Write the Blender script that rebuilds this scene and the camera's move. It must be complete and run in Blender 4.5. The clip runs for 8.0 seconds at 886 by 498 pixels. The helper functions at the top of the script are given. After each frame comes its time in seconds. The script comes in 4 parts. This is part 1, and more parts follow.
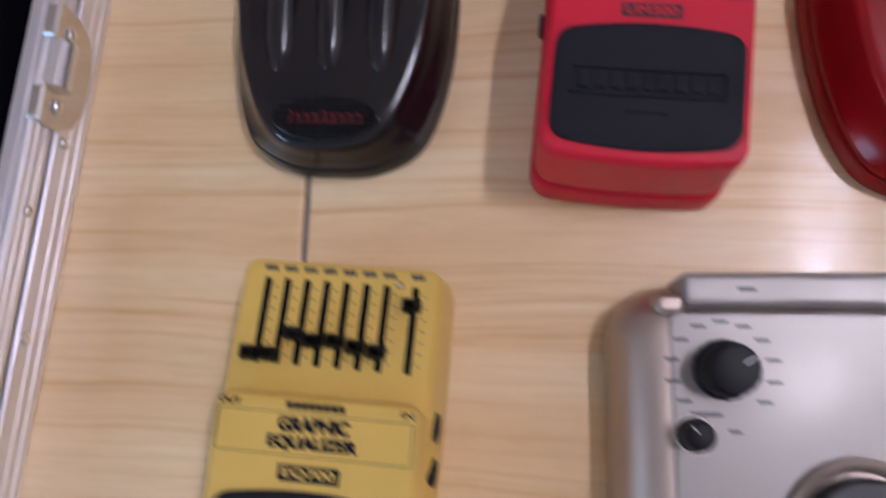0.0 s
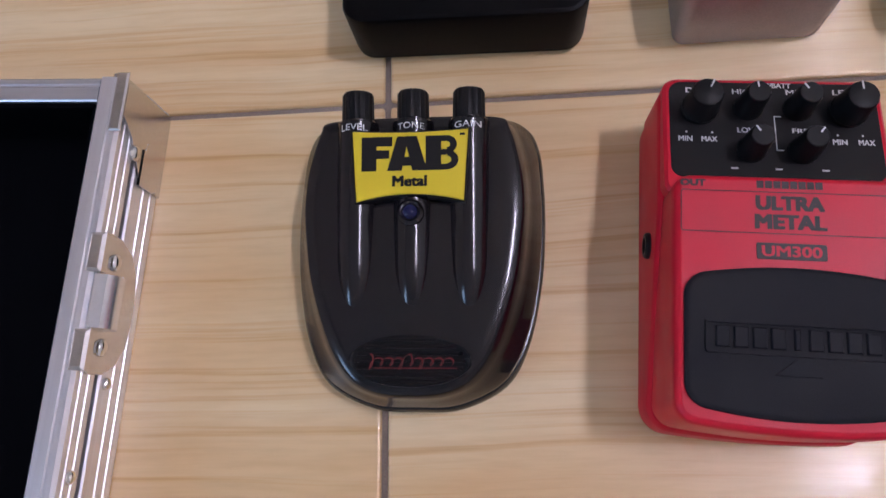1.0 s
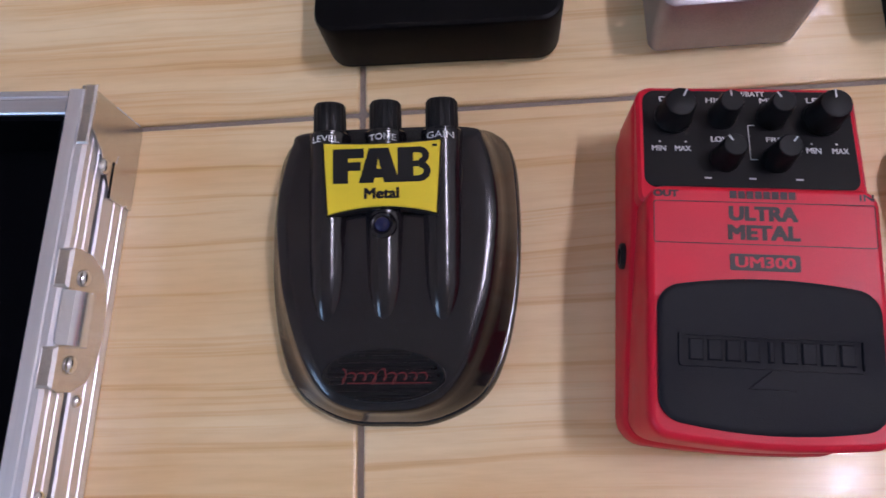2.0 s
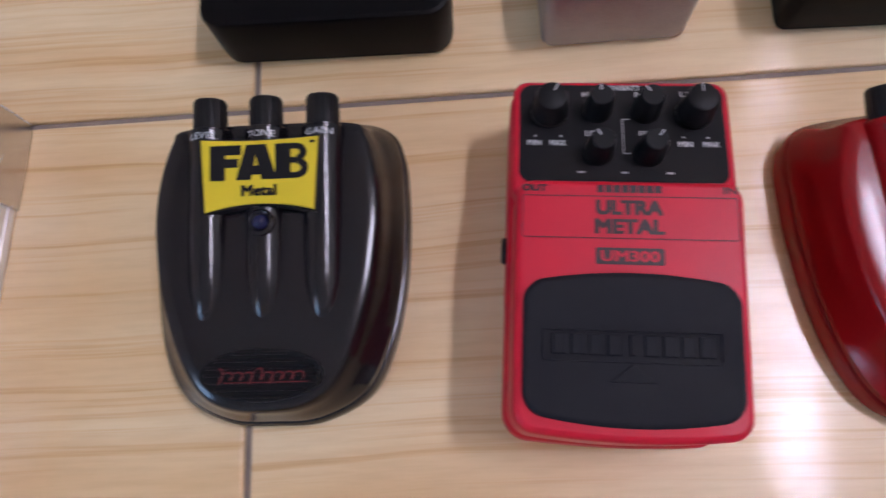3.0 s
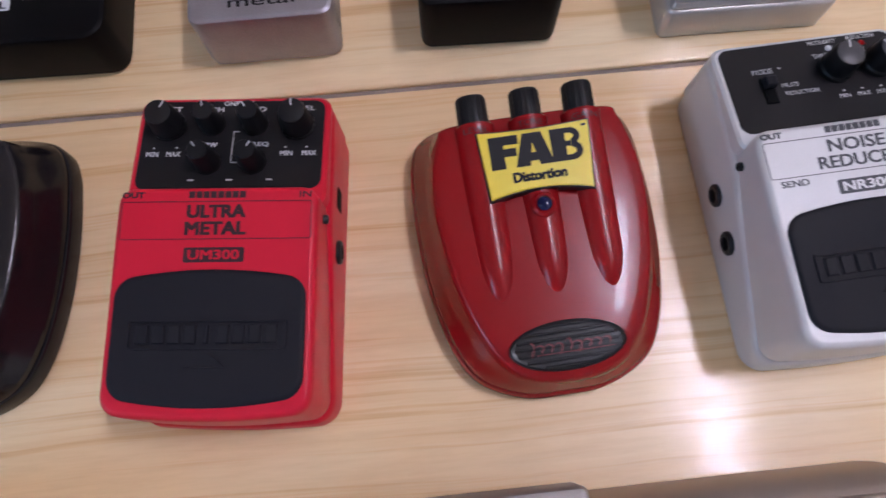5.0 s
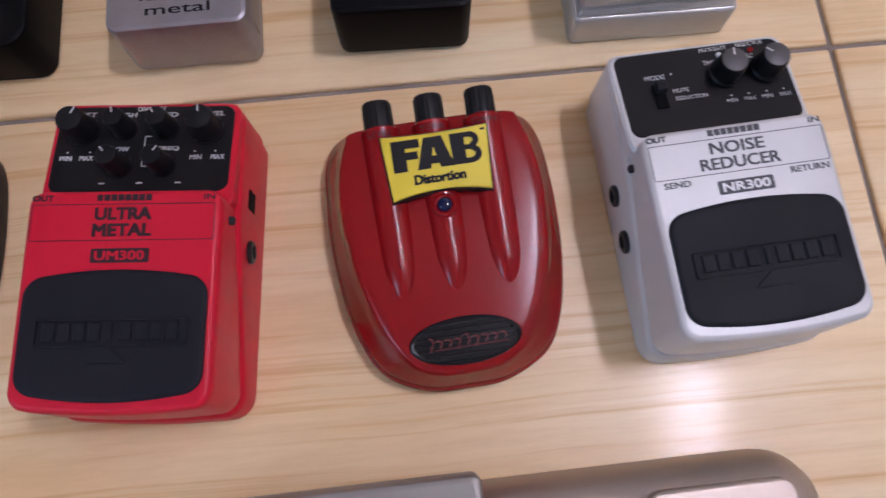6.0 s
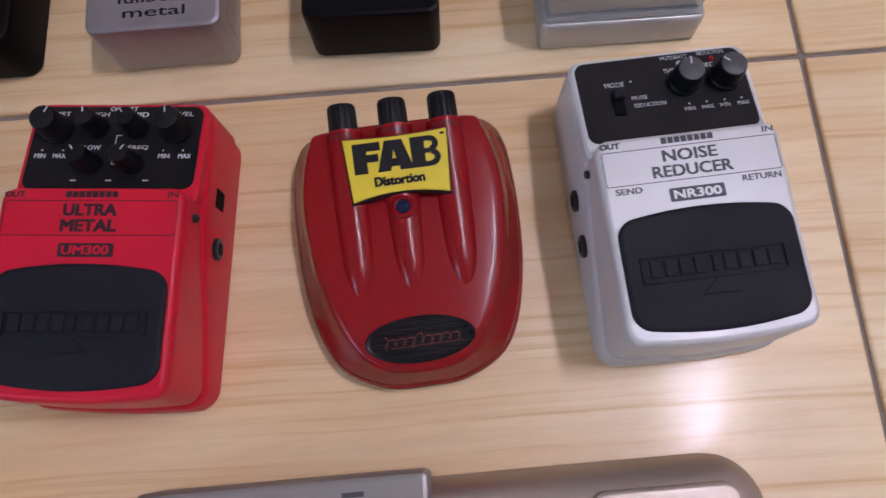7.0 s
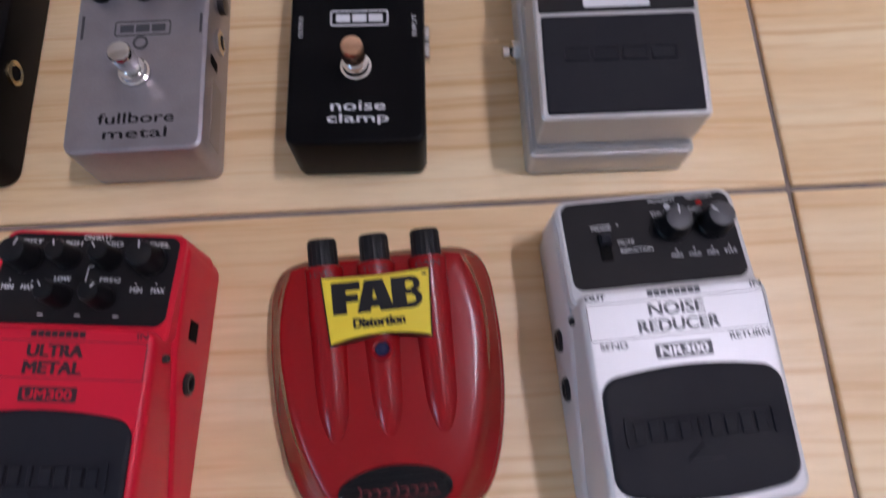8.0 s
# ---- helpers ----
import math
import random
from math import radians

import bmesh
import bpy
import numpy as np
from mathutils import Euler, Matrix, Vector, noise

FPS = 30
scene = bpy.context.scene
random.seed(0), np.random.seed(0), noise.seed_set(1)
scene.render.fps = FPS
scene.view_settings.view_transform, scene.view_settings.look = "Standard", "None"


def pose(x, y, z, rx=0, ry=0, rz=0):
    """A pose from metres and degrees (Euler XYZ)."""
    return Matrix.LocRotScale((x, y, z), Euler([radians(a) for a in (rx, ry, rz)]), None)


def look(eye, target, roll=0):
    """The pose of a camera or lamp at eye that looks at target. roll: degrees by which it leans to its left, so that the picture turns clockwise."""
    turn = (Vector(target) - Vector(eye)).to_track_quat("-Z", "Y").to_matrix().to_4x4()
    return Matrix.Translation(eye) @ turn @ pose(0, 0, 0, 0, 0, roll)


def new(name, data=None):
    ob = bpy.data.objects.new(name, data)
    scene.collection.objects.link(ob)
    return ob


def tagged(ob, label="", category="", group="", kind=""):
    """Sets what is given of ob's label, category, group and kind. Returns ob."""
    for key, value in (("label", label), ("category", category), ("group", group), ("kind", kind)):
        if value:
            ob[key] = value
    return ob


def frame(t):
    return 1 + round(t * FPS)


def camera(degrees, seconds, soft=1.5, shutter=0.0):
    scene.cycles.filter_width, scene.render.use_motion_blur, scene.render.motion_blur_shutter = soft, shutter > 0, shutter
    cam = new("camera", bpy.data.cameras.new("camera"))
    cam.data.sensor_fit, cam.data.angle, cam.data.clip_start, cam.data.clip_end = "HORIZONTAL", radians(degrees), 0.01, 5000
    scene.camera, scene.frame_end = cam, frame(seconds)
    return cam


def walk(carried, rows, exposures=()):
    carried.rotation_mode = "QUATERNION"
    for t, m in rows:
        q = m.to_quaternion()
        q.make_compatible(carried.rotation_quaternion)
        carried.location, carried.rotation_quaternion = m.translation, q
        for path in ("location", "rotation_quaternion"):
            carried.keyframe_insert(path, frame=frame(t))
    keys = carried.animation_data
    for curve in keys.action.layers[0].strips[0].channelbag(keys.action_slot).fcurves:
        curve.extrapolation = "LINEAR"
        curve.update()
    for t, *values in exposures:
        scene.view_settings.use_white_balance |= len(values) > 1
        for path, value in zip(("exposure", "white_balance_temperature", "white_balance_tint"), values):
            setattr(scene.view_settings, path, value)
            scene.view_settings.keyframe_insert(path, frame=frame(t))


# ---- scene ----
cam = camera(64.2, 8.0, soft=1.5, shutter=0.6)
PATH = [
    (0, (0.091, 0.088, 0.283), (-0.131, 0.46, -1.669), -29.8),
    (0.3, (0.061, 0.11, 0.281), (-0.131, 0.524, -1.666), -24.6),
    (0.5, (0.052, 0.119, 0.274), (-0.122, 0.609, -1.657), -19.1),
    (0.8, (0.05, 0.148, 0.27), (-0.119, 0.67, -1.653), -19.5),
    (1, (0.05, 0.163, 0.271), (-0.142, 0.677, -1.653), -21.9),
    (2.5, (0.069, 0.168, 0.266), (-0.078, 0.681, -1.662), -18.5),
    (3, (0.091, 0.167, 0.264), (-0.024, 0.67, -1.668), -15.8),
    (3.5, (0.122, 0.165, 0.268), (0.036, 0.663, -1.667), -13.5),
    (4, (0.151, 0.155, 0.271), (0.082, 0.675, -1.659), -12.0),
    (4.5, (0.187, 0.154, 0.277), (0.139, 0.649, -1.661), -12.1),
    (4.7, (0.198, 0.152, 0.28), (0.19, 0.669, -1.652), -6.3),
    (5.8, (0.233, 0.145, 0.291), (0.285, 0.661, -1.64), 0.1),
    (6, (0.242, 0.144, 0.294), (0.295, 0.65, -1.64), 0.2),
    (6.5, (0.252, 0.14, 0.296), (0.315, 0.655, -1.635), 0.4),
    (7, (0.266, 0.141, 0.3), (0.263, 0.65, -1.634), -4.8),
    (7.3, (0.275, 0.146, 0.305), (0.304, 0.627, -1.636), -1.3),
    (7.5, (0.283, 0.148, 0.306), (0.295, 0.706, -1.615), -3.5),
    (8, (0.272, 0.182, 0.304), (0.305, 0.79, -1.601), -0.0),
]
walk(cam, [(t, look(eye, target, roll)) for t, eye, target, roll in PATH],
     exposures=((0, -0.05), (1, -0.06), (2.5, 0.03), (3.5, 0.06), (4.5, 0.10), (6.0, 0.04), (6.5, 0.0), (7.5, -0.10), (8, -0.04)))

# ---- world, lamps, exposure ----
world = bpy.data.worlds.new("room_world")
scene.world = world
world.use_nodes = True
wn = world.node_tree.nodes
sky = wn.new("ShaderNodeTexSky")
sky.sky_type, sky.sun_disc = "NISHITA", False
sky.sun_elevation, sky.sun_rotation = radians(35), radians(250)
world.node_tree.links.new(sky.outputs["Color"], wn["Background"].inputs["Color"])
wn["Background"].inputs["Strength"].default_value = 0.1

LAMP_X, LAMP_Y, CEIL = 1.27, 0.36, 2.70
LAMP_POWER = 99.0
WINDOW_POWER = 19.0
window_light = bpy.data.lights.new("window_daylight", "AREA")
window_light.shape, window_light.size, window_light.size_y = "RECTANGLE", 0.65, 0.95
window_light.energy, window_light.color = WINDOW_POWER, (0.34, 0.58, 1.0)
new("window_daylight", window_light).matrix_world = look((-1.72, -0.85, 1.30), (0.2, -0.85, 1.30))


# ---- materials ----
def material(name, colour, rough=0.5, metal=0.0, coat=0.0, spec=0.5):
    m = bpy.data.materials.new(name)
    m.use_nodes = True
    b = m.node_tree.nodes["Principled BSDF"]
    b.inputs["Base Color"].default_value = (*colour, 1)
    b.inputs["Roughness"].default_value = rough
    b.inputs["Metallic"].default_value = metal
    b.inputs["Coat Weight"].default_value = coat
    b.inputs["Coat Roughness"].default_value = 0.06
    b.inputs["Specular IOR Level"].default_value = spec
    return m


def worn(name, colour, rough=0.5, metal=0.0, coat=0.0, spec=0.5, grain=900.0, bump=0.08, vary=0.12, blotch=45.0, stretch=(1, 1, 1), rvary=0.15):
    """A surface whose colour and gloss vary with fine grain and larger blotches, with fine relief."""
    m = material(name, colour, rough, metal, coat, spec)
    nt = m.node_tree
    n, l = nt.nodes, nt.links
    b = n["Principled BSDF"]
    tc = n.new("ShaderNodeTexCoord")
    mp = n.new("ShaderNodeMapping")
    mp.inputs["Scale"].default_value = stretch
    l.new(tc.outputs["Object"], mp.inputs["Vector"])
    fine, big = n.new("ShaderNodeTexNoise"), n.new("ShaderNodeTexNoise")
    for node, scale, detail in ((fine, grain, 3), (big, blotch, 4)):
        node.inputs["Scale"].default_value = scale
        node.inputs["Detail"].default_value = detail
        l.new(mp.outputs["Vector"], node.inputs["Vector"])
    add = n.new("ShaderNodeMath")
    add.operation = "ADD"
    l.new(fine.outputs["Fac"], add.inputs[0])
    l.new(big.outputs["Fac"], add.inputs[1])
    mr = n.new("ShaderNodeMapRange")
    mr.inputs["From Min"].default_value, mr.inputs["From Max"].default_value = 0.6, 1.4
    mr.inputs["To Min"].default_value, mr.inputs["To Max"].default_value = 1 - vary, 1 + vary
    l.new(add.outputs[0], mr.inputs["Value"])
    mix = n.new("ShaderNodeVectorMath")
    mix.operation = "SCALE"
    mix.inputs[0].default_value = colour
    l.new(mr.outputs[0], mix.inputs["Scale"])
    l.new(mix.outputs["Vector"], b.inputs["Base Color"])
    rr_ = n.new("ShaderNodeMapRange")
    rr_.inputs["From Min"].default_value, rr_.inputs["From Max"].default_value = 0.3, 0.7
    rr_.inputs["To Min"].default_value, rr_.inputs["To Max"].default_value = max(0.02, rough * (1 - rvary)), min(1, rough * (1 + rvary))
    l.new(big.outputs["Fac"], rr_.inputs["Value"])
    l.new(rr_.outputs[0], b.inputs["Roughness"])
    if bump:
        bp = n.new("ShaderNodeBump")
        bp.inputs["Strength"].default_value, bp.inputs["Distance"].default_value = bump, 0.0004
        l.new(fine.outputs["Fac"], bp.inputs["Height"])
        l.new(bp.outputs["Normal"], b.inputs["Normal"])
    return m


def tile_material():
    """Glazed porcelain with a printed pine grain running along x, low ridges along the grain and a clear gloss."""
    m = material("wood_look_tile", (0.6, 0.4, 0.2), 0.36, spec=0.5)
    nt = m.node_tree
    n, l = nt.nodes, nt.links
    b = n["Principled BSDF"]
    tc, info = n.new("ShaderNodeTexCoord"), n.new("ShaderNodeObjectInfo")
    shift = n.new("ShaderNodeVectorMath")
    shift.operation = "MULTIPLY_ADD"
    shift.inputs[1].default_value = (17.0, 23.0, 5.0)
    comb = n.new("ShaderNodeCombineXYZ")
    for k in "XYZ":
        l.new(info.outputs["Random"], comb.inputs[k])
    l.new(comb.outputs[0], shift.inputs[0])
    l.new(tc.outputs["Object"], shift.inputs[2])

    def noise_at(scale, stretch, detail=4.0, rough=0.55, warp=None):
        mp = n.new("ShaderNodeMapping")
        mp.inputs["Scale"].default_value = stretch
        l.new(warp or shift.outputs["Vector"], mp.inputs["Vector"])
        t = n.new("ShaderNodeTexNoise")
        t.inputs["Scale"].default_value, t.inputs["Detail"].default_value, t.inputs["Roughness"].default_value = scale, detail, rough
        l.new(mp.outputs["Vector"], t.inputs["Vector"])
        return t.outputs["Fac"]

    # slow waver, so that the grain lines wander
    waver = noise_at(6.0, (1, 1, 1), 2.0)
    wv = n.new("ShaderNodeCombineXYZ")
    sc = n.new("ShaderNodeMath")
    sc.operation, sc.inputs[1].default_value = "MULTIPLY", 0.014
    l.new(waver, sc.inputs[0])
    l.new(sc.outputs[0], wv.inputs["Y"])
    warped = n.new("ShaderNodeVectorMath")
    l.new(shift.outputs["Vector"], warped.inputs[0])
    l.new(wv.outputs[0], warped.inputs[1])
    streaks = noise_at(230.0, (0.014, 1, 1), 4.0, 0.62, warped.outputs["Vector"])
    bands = noise_at(42.0, (0.05, 1, 1), 3.0, 0.5, warped.outputs["Vector"])
    cloud = noise_at(7.0, (0.5, 1, 1), 2.0)
    fleck = noise_at(420.0, (0.12, 1, 1), 2.0)

    def ramp(fac, stops):
        r = n.new("ShaderNodeValToRGB")
        e = r.color_ramp.elements
        while len(e) < len(stops):
            e.new(0.5)
        for k, (p, c) in zip(e, stops):
            k.position, k.color = p, (*c, 1)
        l.new(fac, r.inputs["Fac"])
        return r.outputs["Color"]

    def mixed(kind, fac, a, c):
        x = n.new("ShaderNodeMix")
        x.data_type, x.blend_type = "RGBA", kind
        x.inputs["Factor"].default_value = fac
        l.new(a, x.inputs["A"])
        l.new(c, x.inputs["B"])
        return x.outputs["Result"]

    base = ramp(bands, [(0.3, TILE_DARK), (0.46, TILE_MID), (0.66, TILE_PALE)])
    lines = ramp(streaks, [(0.33, (0.78, 0.56, 0.34)), (0.41, (0.93, 0.82, 0.68)), (0.47, (1.0, 0.99, 0.98)), (0.62, (1.04, 1.04, 1.04))])
    col = mixed("MULTIPLY", 0.60, base, lines)
    col = mixed("MULTIPLY", 0.7, col, ramp(cloud, [(0.3, (0.94, 0.92, 0.90)), (0.7, (1.03, 1.03, 1.03))]))
    col = mixed("MULTIPLY", 0.5, col, ramp(fleck, [(0.3, (0.9, 0.87, 0.82)), (0.6, (1, 1, 1))]))
    l.new(col, b.inputs["Base Color"])
    ridge = noise_at(300.0, (0.03, 1, 1), 1.0, 0.5, warped.outputs["Vector"])
    undul = noise_at(60.0, (0.25, 1, 1), 2.0)
    s = n.new("ShaderNodeMath")
    s.operation, s.inputs[1].default_value = "MULTIPLY_ADD", 1.0
    l.new(ridge, s.inputs[0])
    l.new(undul, s.inputs[2])
    bp = n.new("ShaderNodeBump")
    bp.inputs["Strength"].default_value, bp.inputs["Distance"].default_value = 0.10, 0.0006
    l.new(s.outputs[0], bp.inputs["Height"])
    l.new(bp.outputs["Normal"], b.inputs["Normal"])
    # fine ripples of the glaze along the grain, which break up reflections
    ripple = noise_at(620.0, (0.022, 1, 1), 2.0, 0.6, warped.outputs["Vector"])
    rs = n.new("ShaderNodeMath")
    rs.operation, rs.inputs[1].default_value = "MULTIPLY_ADD", 0.55
    l.new(undul, rs.inputs[0])
    l.new(ripple, rs.inputs[2])
    glaze = n.new("ShaderNodeBump")
    glaze.inputs["Strength"].default_value, glaze.inputs["Distance"].default_value = 1.0, 0.00060
    l.new(rs.outputs[0], glaze.inputs["Height"])
    l.new(glaze.outputs["Normal"], b.inputs["Coat Normal"])
    b.inputs["Coat Weight"].default_value, b.inputs["Coat Roughness"].default_value = 0.50, 0.014
    return m


TILE_DARK, TILE_MID, TILE_PALE = (0.77, 0.52, 0.265), (0.82, 0.595, 0.33), (0.87, 0.68, 0.415)
M_TILE = tile_material()
M_GROUT = worn("dark_grout", (0.27, 0.215, 0.185), 0.9, grain=1500, bump=0.4, vary=0.3)
M_WALL = worn("wall_paint", (0.76, 0.73, 0.70), 0.85, grain=200, bump=0.1, vary=0.04, blotch=2)
M_RED = worn("red_plastic", (0.59, 0.007, 0.030), 0.42, spec=0.32, grain=2500, bump=0.06, vary=0.08, blotch=60)
M_YELLOW = worn("yellow_plastic", (0.70, 0.46, 0.10), 0.42, grain=2500, bump=0.06, vary=0.06, blotch=60)
M_SILVERP = worn("silver_grey_plastic", (0.58, 0.57, 0.56), 0.36, metal=0.1, grain=2500, bump=0.05, vary=0.06, blotch=60)
M_BLACKP = worn("black_plastic", (0.013, 0.012, 0.013), 0.40, spec=0.35, grain=2200, bump=0.05, vary=0.2)
M_PANEL = worn("black_control_panel", (0.008, 0.0068, 0.0078), 0.42, spec=0.24, grain=2600, bump=0.05, vary=0.2)
M_RUBBER = worn("black_rubber", (0.010, 0.0095, 0.013), 0.62, spec=0.2, grain=3000, bump=0.25, vary=0.2, blotch=80)
M_KNOB = worn("black_knob", (0.006, 0.0055, 0.0062), 0.46, spec=0.22, grain=2600, bump=0.1, vary=0.2)
M_KNOBFACE = worn("grey_knob_face", (0.06, 0.058, 0.06), 0.40, spec=0.4, grain=2600, bump=0.1, vary=0.2)
M_GLOSSBLACK = worn("gloss_charcoal_enamel", (0.010, 0.0082, 0.0098), 0.19, coat=0.14, spec=0.36, grain=3000, bump=0.008, vary=0.05, blotch=70, rvary=0.04)
M_GLOSSRED = worn("gloss_dark_red_enamel", (0.26, 0.0055, 0.0075), 0.25, coat=0.08, spec=0.24, grain=3000, bump=0.006, vary=0.02, blotch=25, rvary=0.03)
M_LABEL = worn("yellow_label", (0.72, 0.55, 0.025), 0.4, grain=2500, bump=0.02, vary=0.05)
M_INK = material("black_ink", (0.009, 0.008, 0.009), 0.5, spec=0.2)
M_REDINK = material("dark_red_print_ink", (0.03, 0.006, 0.009), 0.5)
M_WHITEINK = material("white_ink", (0.62, 0.62, 0.62), 0.5)
M_GREYINK = material("dark_grey_ink", (0.05, 0.05, 0.055), 0.5)
M_LOGORED = material("red_script_ink", (0.16, 0.010, 0.012), 0.4)
M_BADGE = worn("black_badge", (0.006, 0.006, 0.007), 0.30, spec=0.25, grain=2500, bump=0.05, vary=0.2)
M_LED = material("dark_blue_led", (0.006, 0.008, 0.045), 0.10, coat=0.2, spec=0.3)
M_LEDRED = material("red_led", (0.35, 0.01, 0.01), 0.15, coat=0.6)
M_CHROME = worn("chrome", (0.75, 0.74, 0.72), 0.12, metal=1.0, grain=1200, bump=0.02, vary=0.06)
M_COPPER = worn("copper_tinted_chrome", (0.80, 0.50, 0.33), 0.25, metal=1.0, grain=1200, bump=0.02, vary=0.06)
M_GOLD = worn("brass_jack", (0.70, 0.55, 0.30), 0.25, metal=1.0, grain=1200, bump=0.02, vary=0.1)
M_HOLE = material("jack_hole_black", (0.003, 0.003, 0.003), 0.8, spec=0.1)
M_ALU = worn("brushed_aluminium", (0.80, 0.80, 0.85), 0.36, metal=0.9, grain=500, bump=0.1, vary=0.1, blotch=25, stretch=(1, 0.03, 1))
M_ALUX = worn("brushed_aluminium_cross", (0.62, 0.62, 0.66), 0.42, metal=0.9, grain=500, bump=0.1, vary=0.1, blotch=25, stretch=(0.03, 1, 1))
M_STEEL = worn("nickel_steel", (0.62, 0.60, 0.575), 0.24, metal=1.0, grain=700, bump=0.03, vary=0.1, blotch=80)
M_LEVER = worn("bright_zinc", (0.84, 0.85, 0.88), 0.26, metal=0.85, grain=700, bump=0.03, vary=0.08)
M_LINING = worn("black_foam_lining", (0.0022, 0.0022, 0.0032), 0.95, grain=1500, bump=0.5, vary=0.3, spec=0.02)
M_MXRGREY = worn("silver_hammer_paint", (0.33, 0.31, 0.33), 0.36, metal=0.8, grain=1800, bump=0.12, vary=0.15, blotch=90)
M_MXRBLACK = worn("black_powder_coat", (0.0025, 0.0022, 0.0026), 0.36, spec=0.10, grain=2600, bump=0.15, vary=0.25)
M_CHAMP = worn("champagne_silver_paint", (0.42, 0.35, 0.30), 0.42, metal=0.8, grain=2400, bump=0.03, vary=0.06, blotch=30)
M_CHAMPLT = worn("pale_silver_panel", (0.28, 0.255, 0.235), 0.40, metal=0.4, grain=2400, bump=0.03, vary=0.05, blotch=30)
M_BSILVER = worn("satin_silver_paint", (0.50, 0.49, 0.47), 0.34, metal=0.5, grain=2400, bump=0.04, vary=0.06, blotch=50)


# ---- mesh helpers ----
def mesh_object(name, bm, mat, parent=None, label="", smooth=35):
    bmesh.ops.recalc_face_normals(bm, faces=bm.faces)
    me = bpy.data.meshes.new(name)
    bm.to_mesh(me)
    bm.free()
    me.materials.append(mat)
    if smooth:
        me.polygons.foreach_set("use_smooth", [True] * len(me.polygons))
        me.set_sharp_from_angle(angle=radians(smooth))
    ob = new(name, me)
    ob.parent = parent
    if label:
        tagged(ob, label)
    return ob


def part(name, bm, mat, parent, label="", smooth=35):
    return mesh_object(name, bm, mat, parent, label, smooth)


def thing(name, m, label, category, group=""):
    ob = new(name)
    ob.empty_display_size = 0.02
    ob.matrix_world = m
    return tagged(ob, label, category, group)


def rrect(w, l, r, cx=0.0, cy=0.0, n=6, m=8, bow_front=0.0, bow_back=0.0):
    """Rounded rectangle, counter-clockwise; bow pushes the front (-y) or back edge outwards in its middle."""
    pts = []
    for sx, sy, a0 in ((1, 1, 0), (-1, 1, 90), (-1, -1, 180), (1, -1, 270)):
        for k in range(n + 1):
            a = radians(a0 + 90 * k / n)
            pts.append((sx * (w / 2 - r) + r * math.cos(a), sy * (l / 2 - r) + r * math.sin(a)))
        nx = {0: (-1, 1), 90: (-1, -1), 180: (1, -1), 270: (1, 1)}[a0]
        a1 = radians(a0 + 90)
        end = pts[-1]
        nxt = (nx[0] * (w / 2 - r) + r * math.cos(a1), nx[1] * (l / 2 - r) + r * math.sin(a1))
        for k in range(1, m):
            f = k / m
            pts.append((end[0] + (nxt[0] - end[0]) * f, end[1] + (nxt[1] - end[1]) * f))
    out = []
    for x, y in pts:
        u = 1 - (2 * x / w) ** 2
        y += bow_back * u if y > 0 else -bow_front * u
        out.append((x + cx, y + cy))
    return out


def circle(r, n=24, cx=0.0, cy=0.0):
    return [(cx + r * math.cos(2 * math.pi * k / n), cy + r * math.sin(2 * math.pi * k / n)) for k in range(n)]


def ellipse(a, b, n=40, cx=0.0, cy=0.0):
    return [(cx + a * math.cos(2 * math.pi * k / n), cy + b * math.sin(2 * math.pi * k / n)) for k in range(n)]


def inset(o, d):
    """The outline moved inwards by d (outwards: minus)."""
    out = []
    for k in range(len(o)):
        (ax, ay), (bx, by), (cx, cy) = o[k - 1], o[k], o[(k + 1) % len(o)]
        n1, n2 = Vector((ay - by, bx - ax)), Vector((by - cy, cx - bx))
        nn = (n1.normalized() + n2.normalized())
        nn = nn / max(0.3, nn.length_squared / 2)
        out.append((bx + nn.x * d, by + nn.y * d))
    return out


def loft(bm, rings, bottom=True, top=True):
    vs = [[bm.verts.new(p) for p in ring] for ring in rings]
    c = len(vs[0])
    for a, b in zip(vs, vs[1:]):
        for k in range(c):
            bm.faces.new((a[k], a[(k + 1) % c], b[(k + 1) % c], b[k]))
    if bottom:
        bm.faces.new(vs[0][::-1])
    if top:
        bm.faces.new(vs[-1])
    return bm


def solid(outline, levels, surf=None, bm=None, bottom=True):
    """A body over an outline: levels are (height, inset) from below; surf(x, y) is added to the heights."""
    bm = bm or bmesh.new()
    rings = []
    xs, ys = [p[0] for p in outline], [p[1] for p in outline]
    if min(max(xs) - min(xs), max(ys) - min(ys)) > 0.005 and levels[-1][1]:
        levels = [*levels, (levels[-1][0], levels[-1][1] + 0.0004)]
    for z, d in levels:
        o = inset(outline, d) if d else outline
        rings.append([(x, y, z + (surf(x, y) if surf else 0.0)) for x, y in o])
    return loft(bm, rings, bottom)


def slab(outline, z0, z1, edge=0.0004, surf=None, bm=None):
    return solid(outline, [(z0, 0), (z1 - edge, 0), (z1, edge)], surf, bm)


def turned(profile, n=24, flutes=0.0, m=None, bm=None):
    """A turned body from (radius, height) pairs, with optional shallow flutes, moved by m."""
    bm = bm or bmesh.new()
    rings = []
    for r, h in profile:
        ring = []
        for k in range(n):
            a = 2 * math.pi * k / n
            q = r * (1 - (flutes if k % 2 else 0.0))
            p = Vector((q * math.cos(a), q * math.sin(a), h))
            ring.append(tuple(m @ p) if m else tuple(p))
        rings.append(ring)
    return loft(bm, rings)


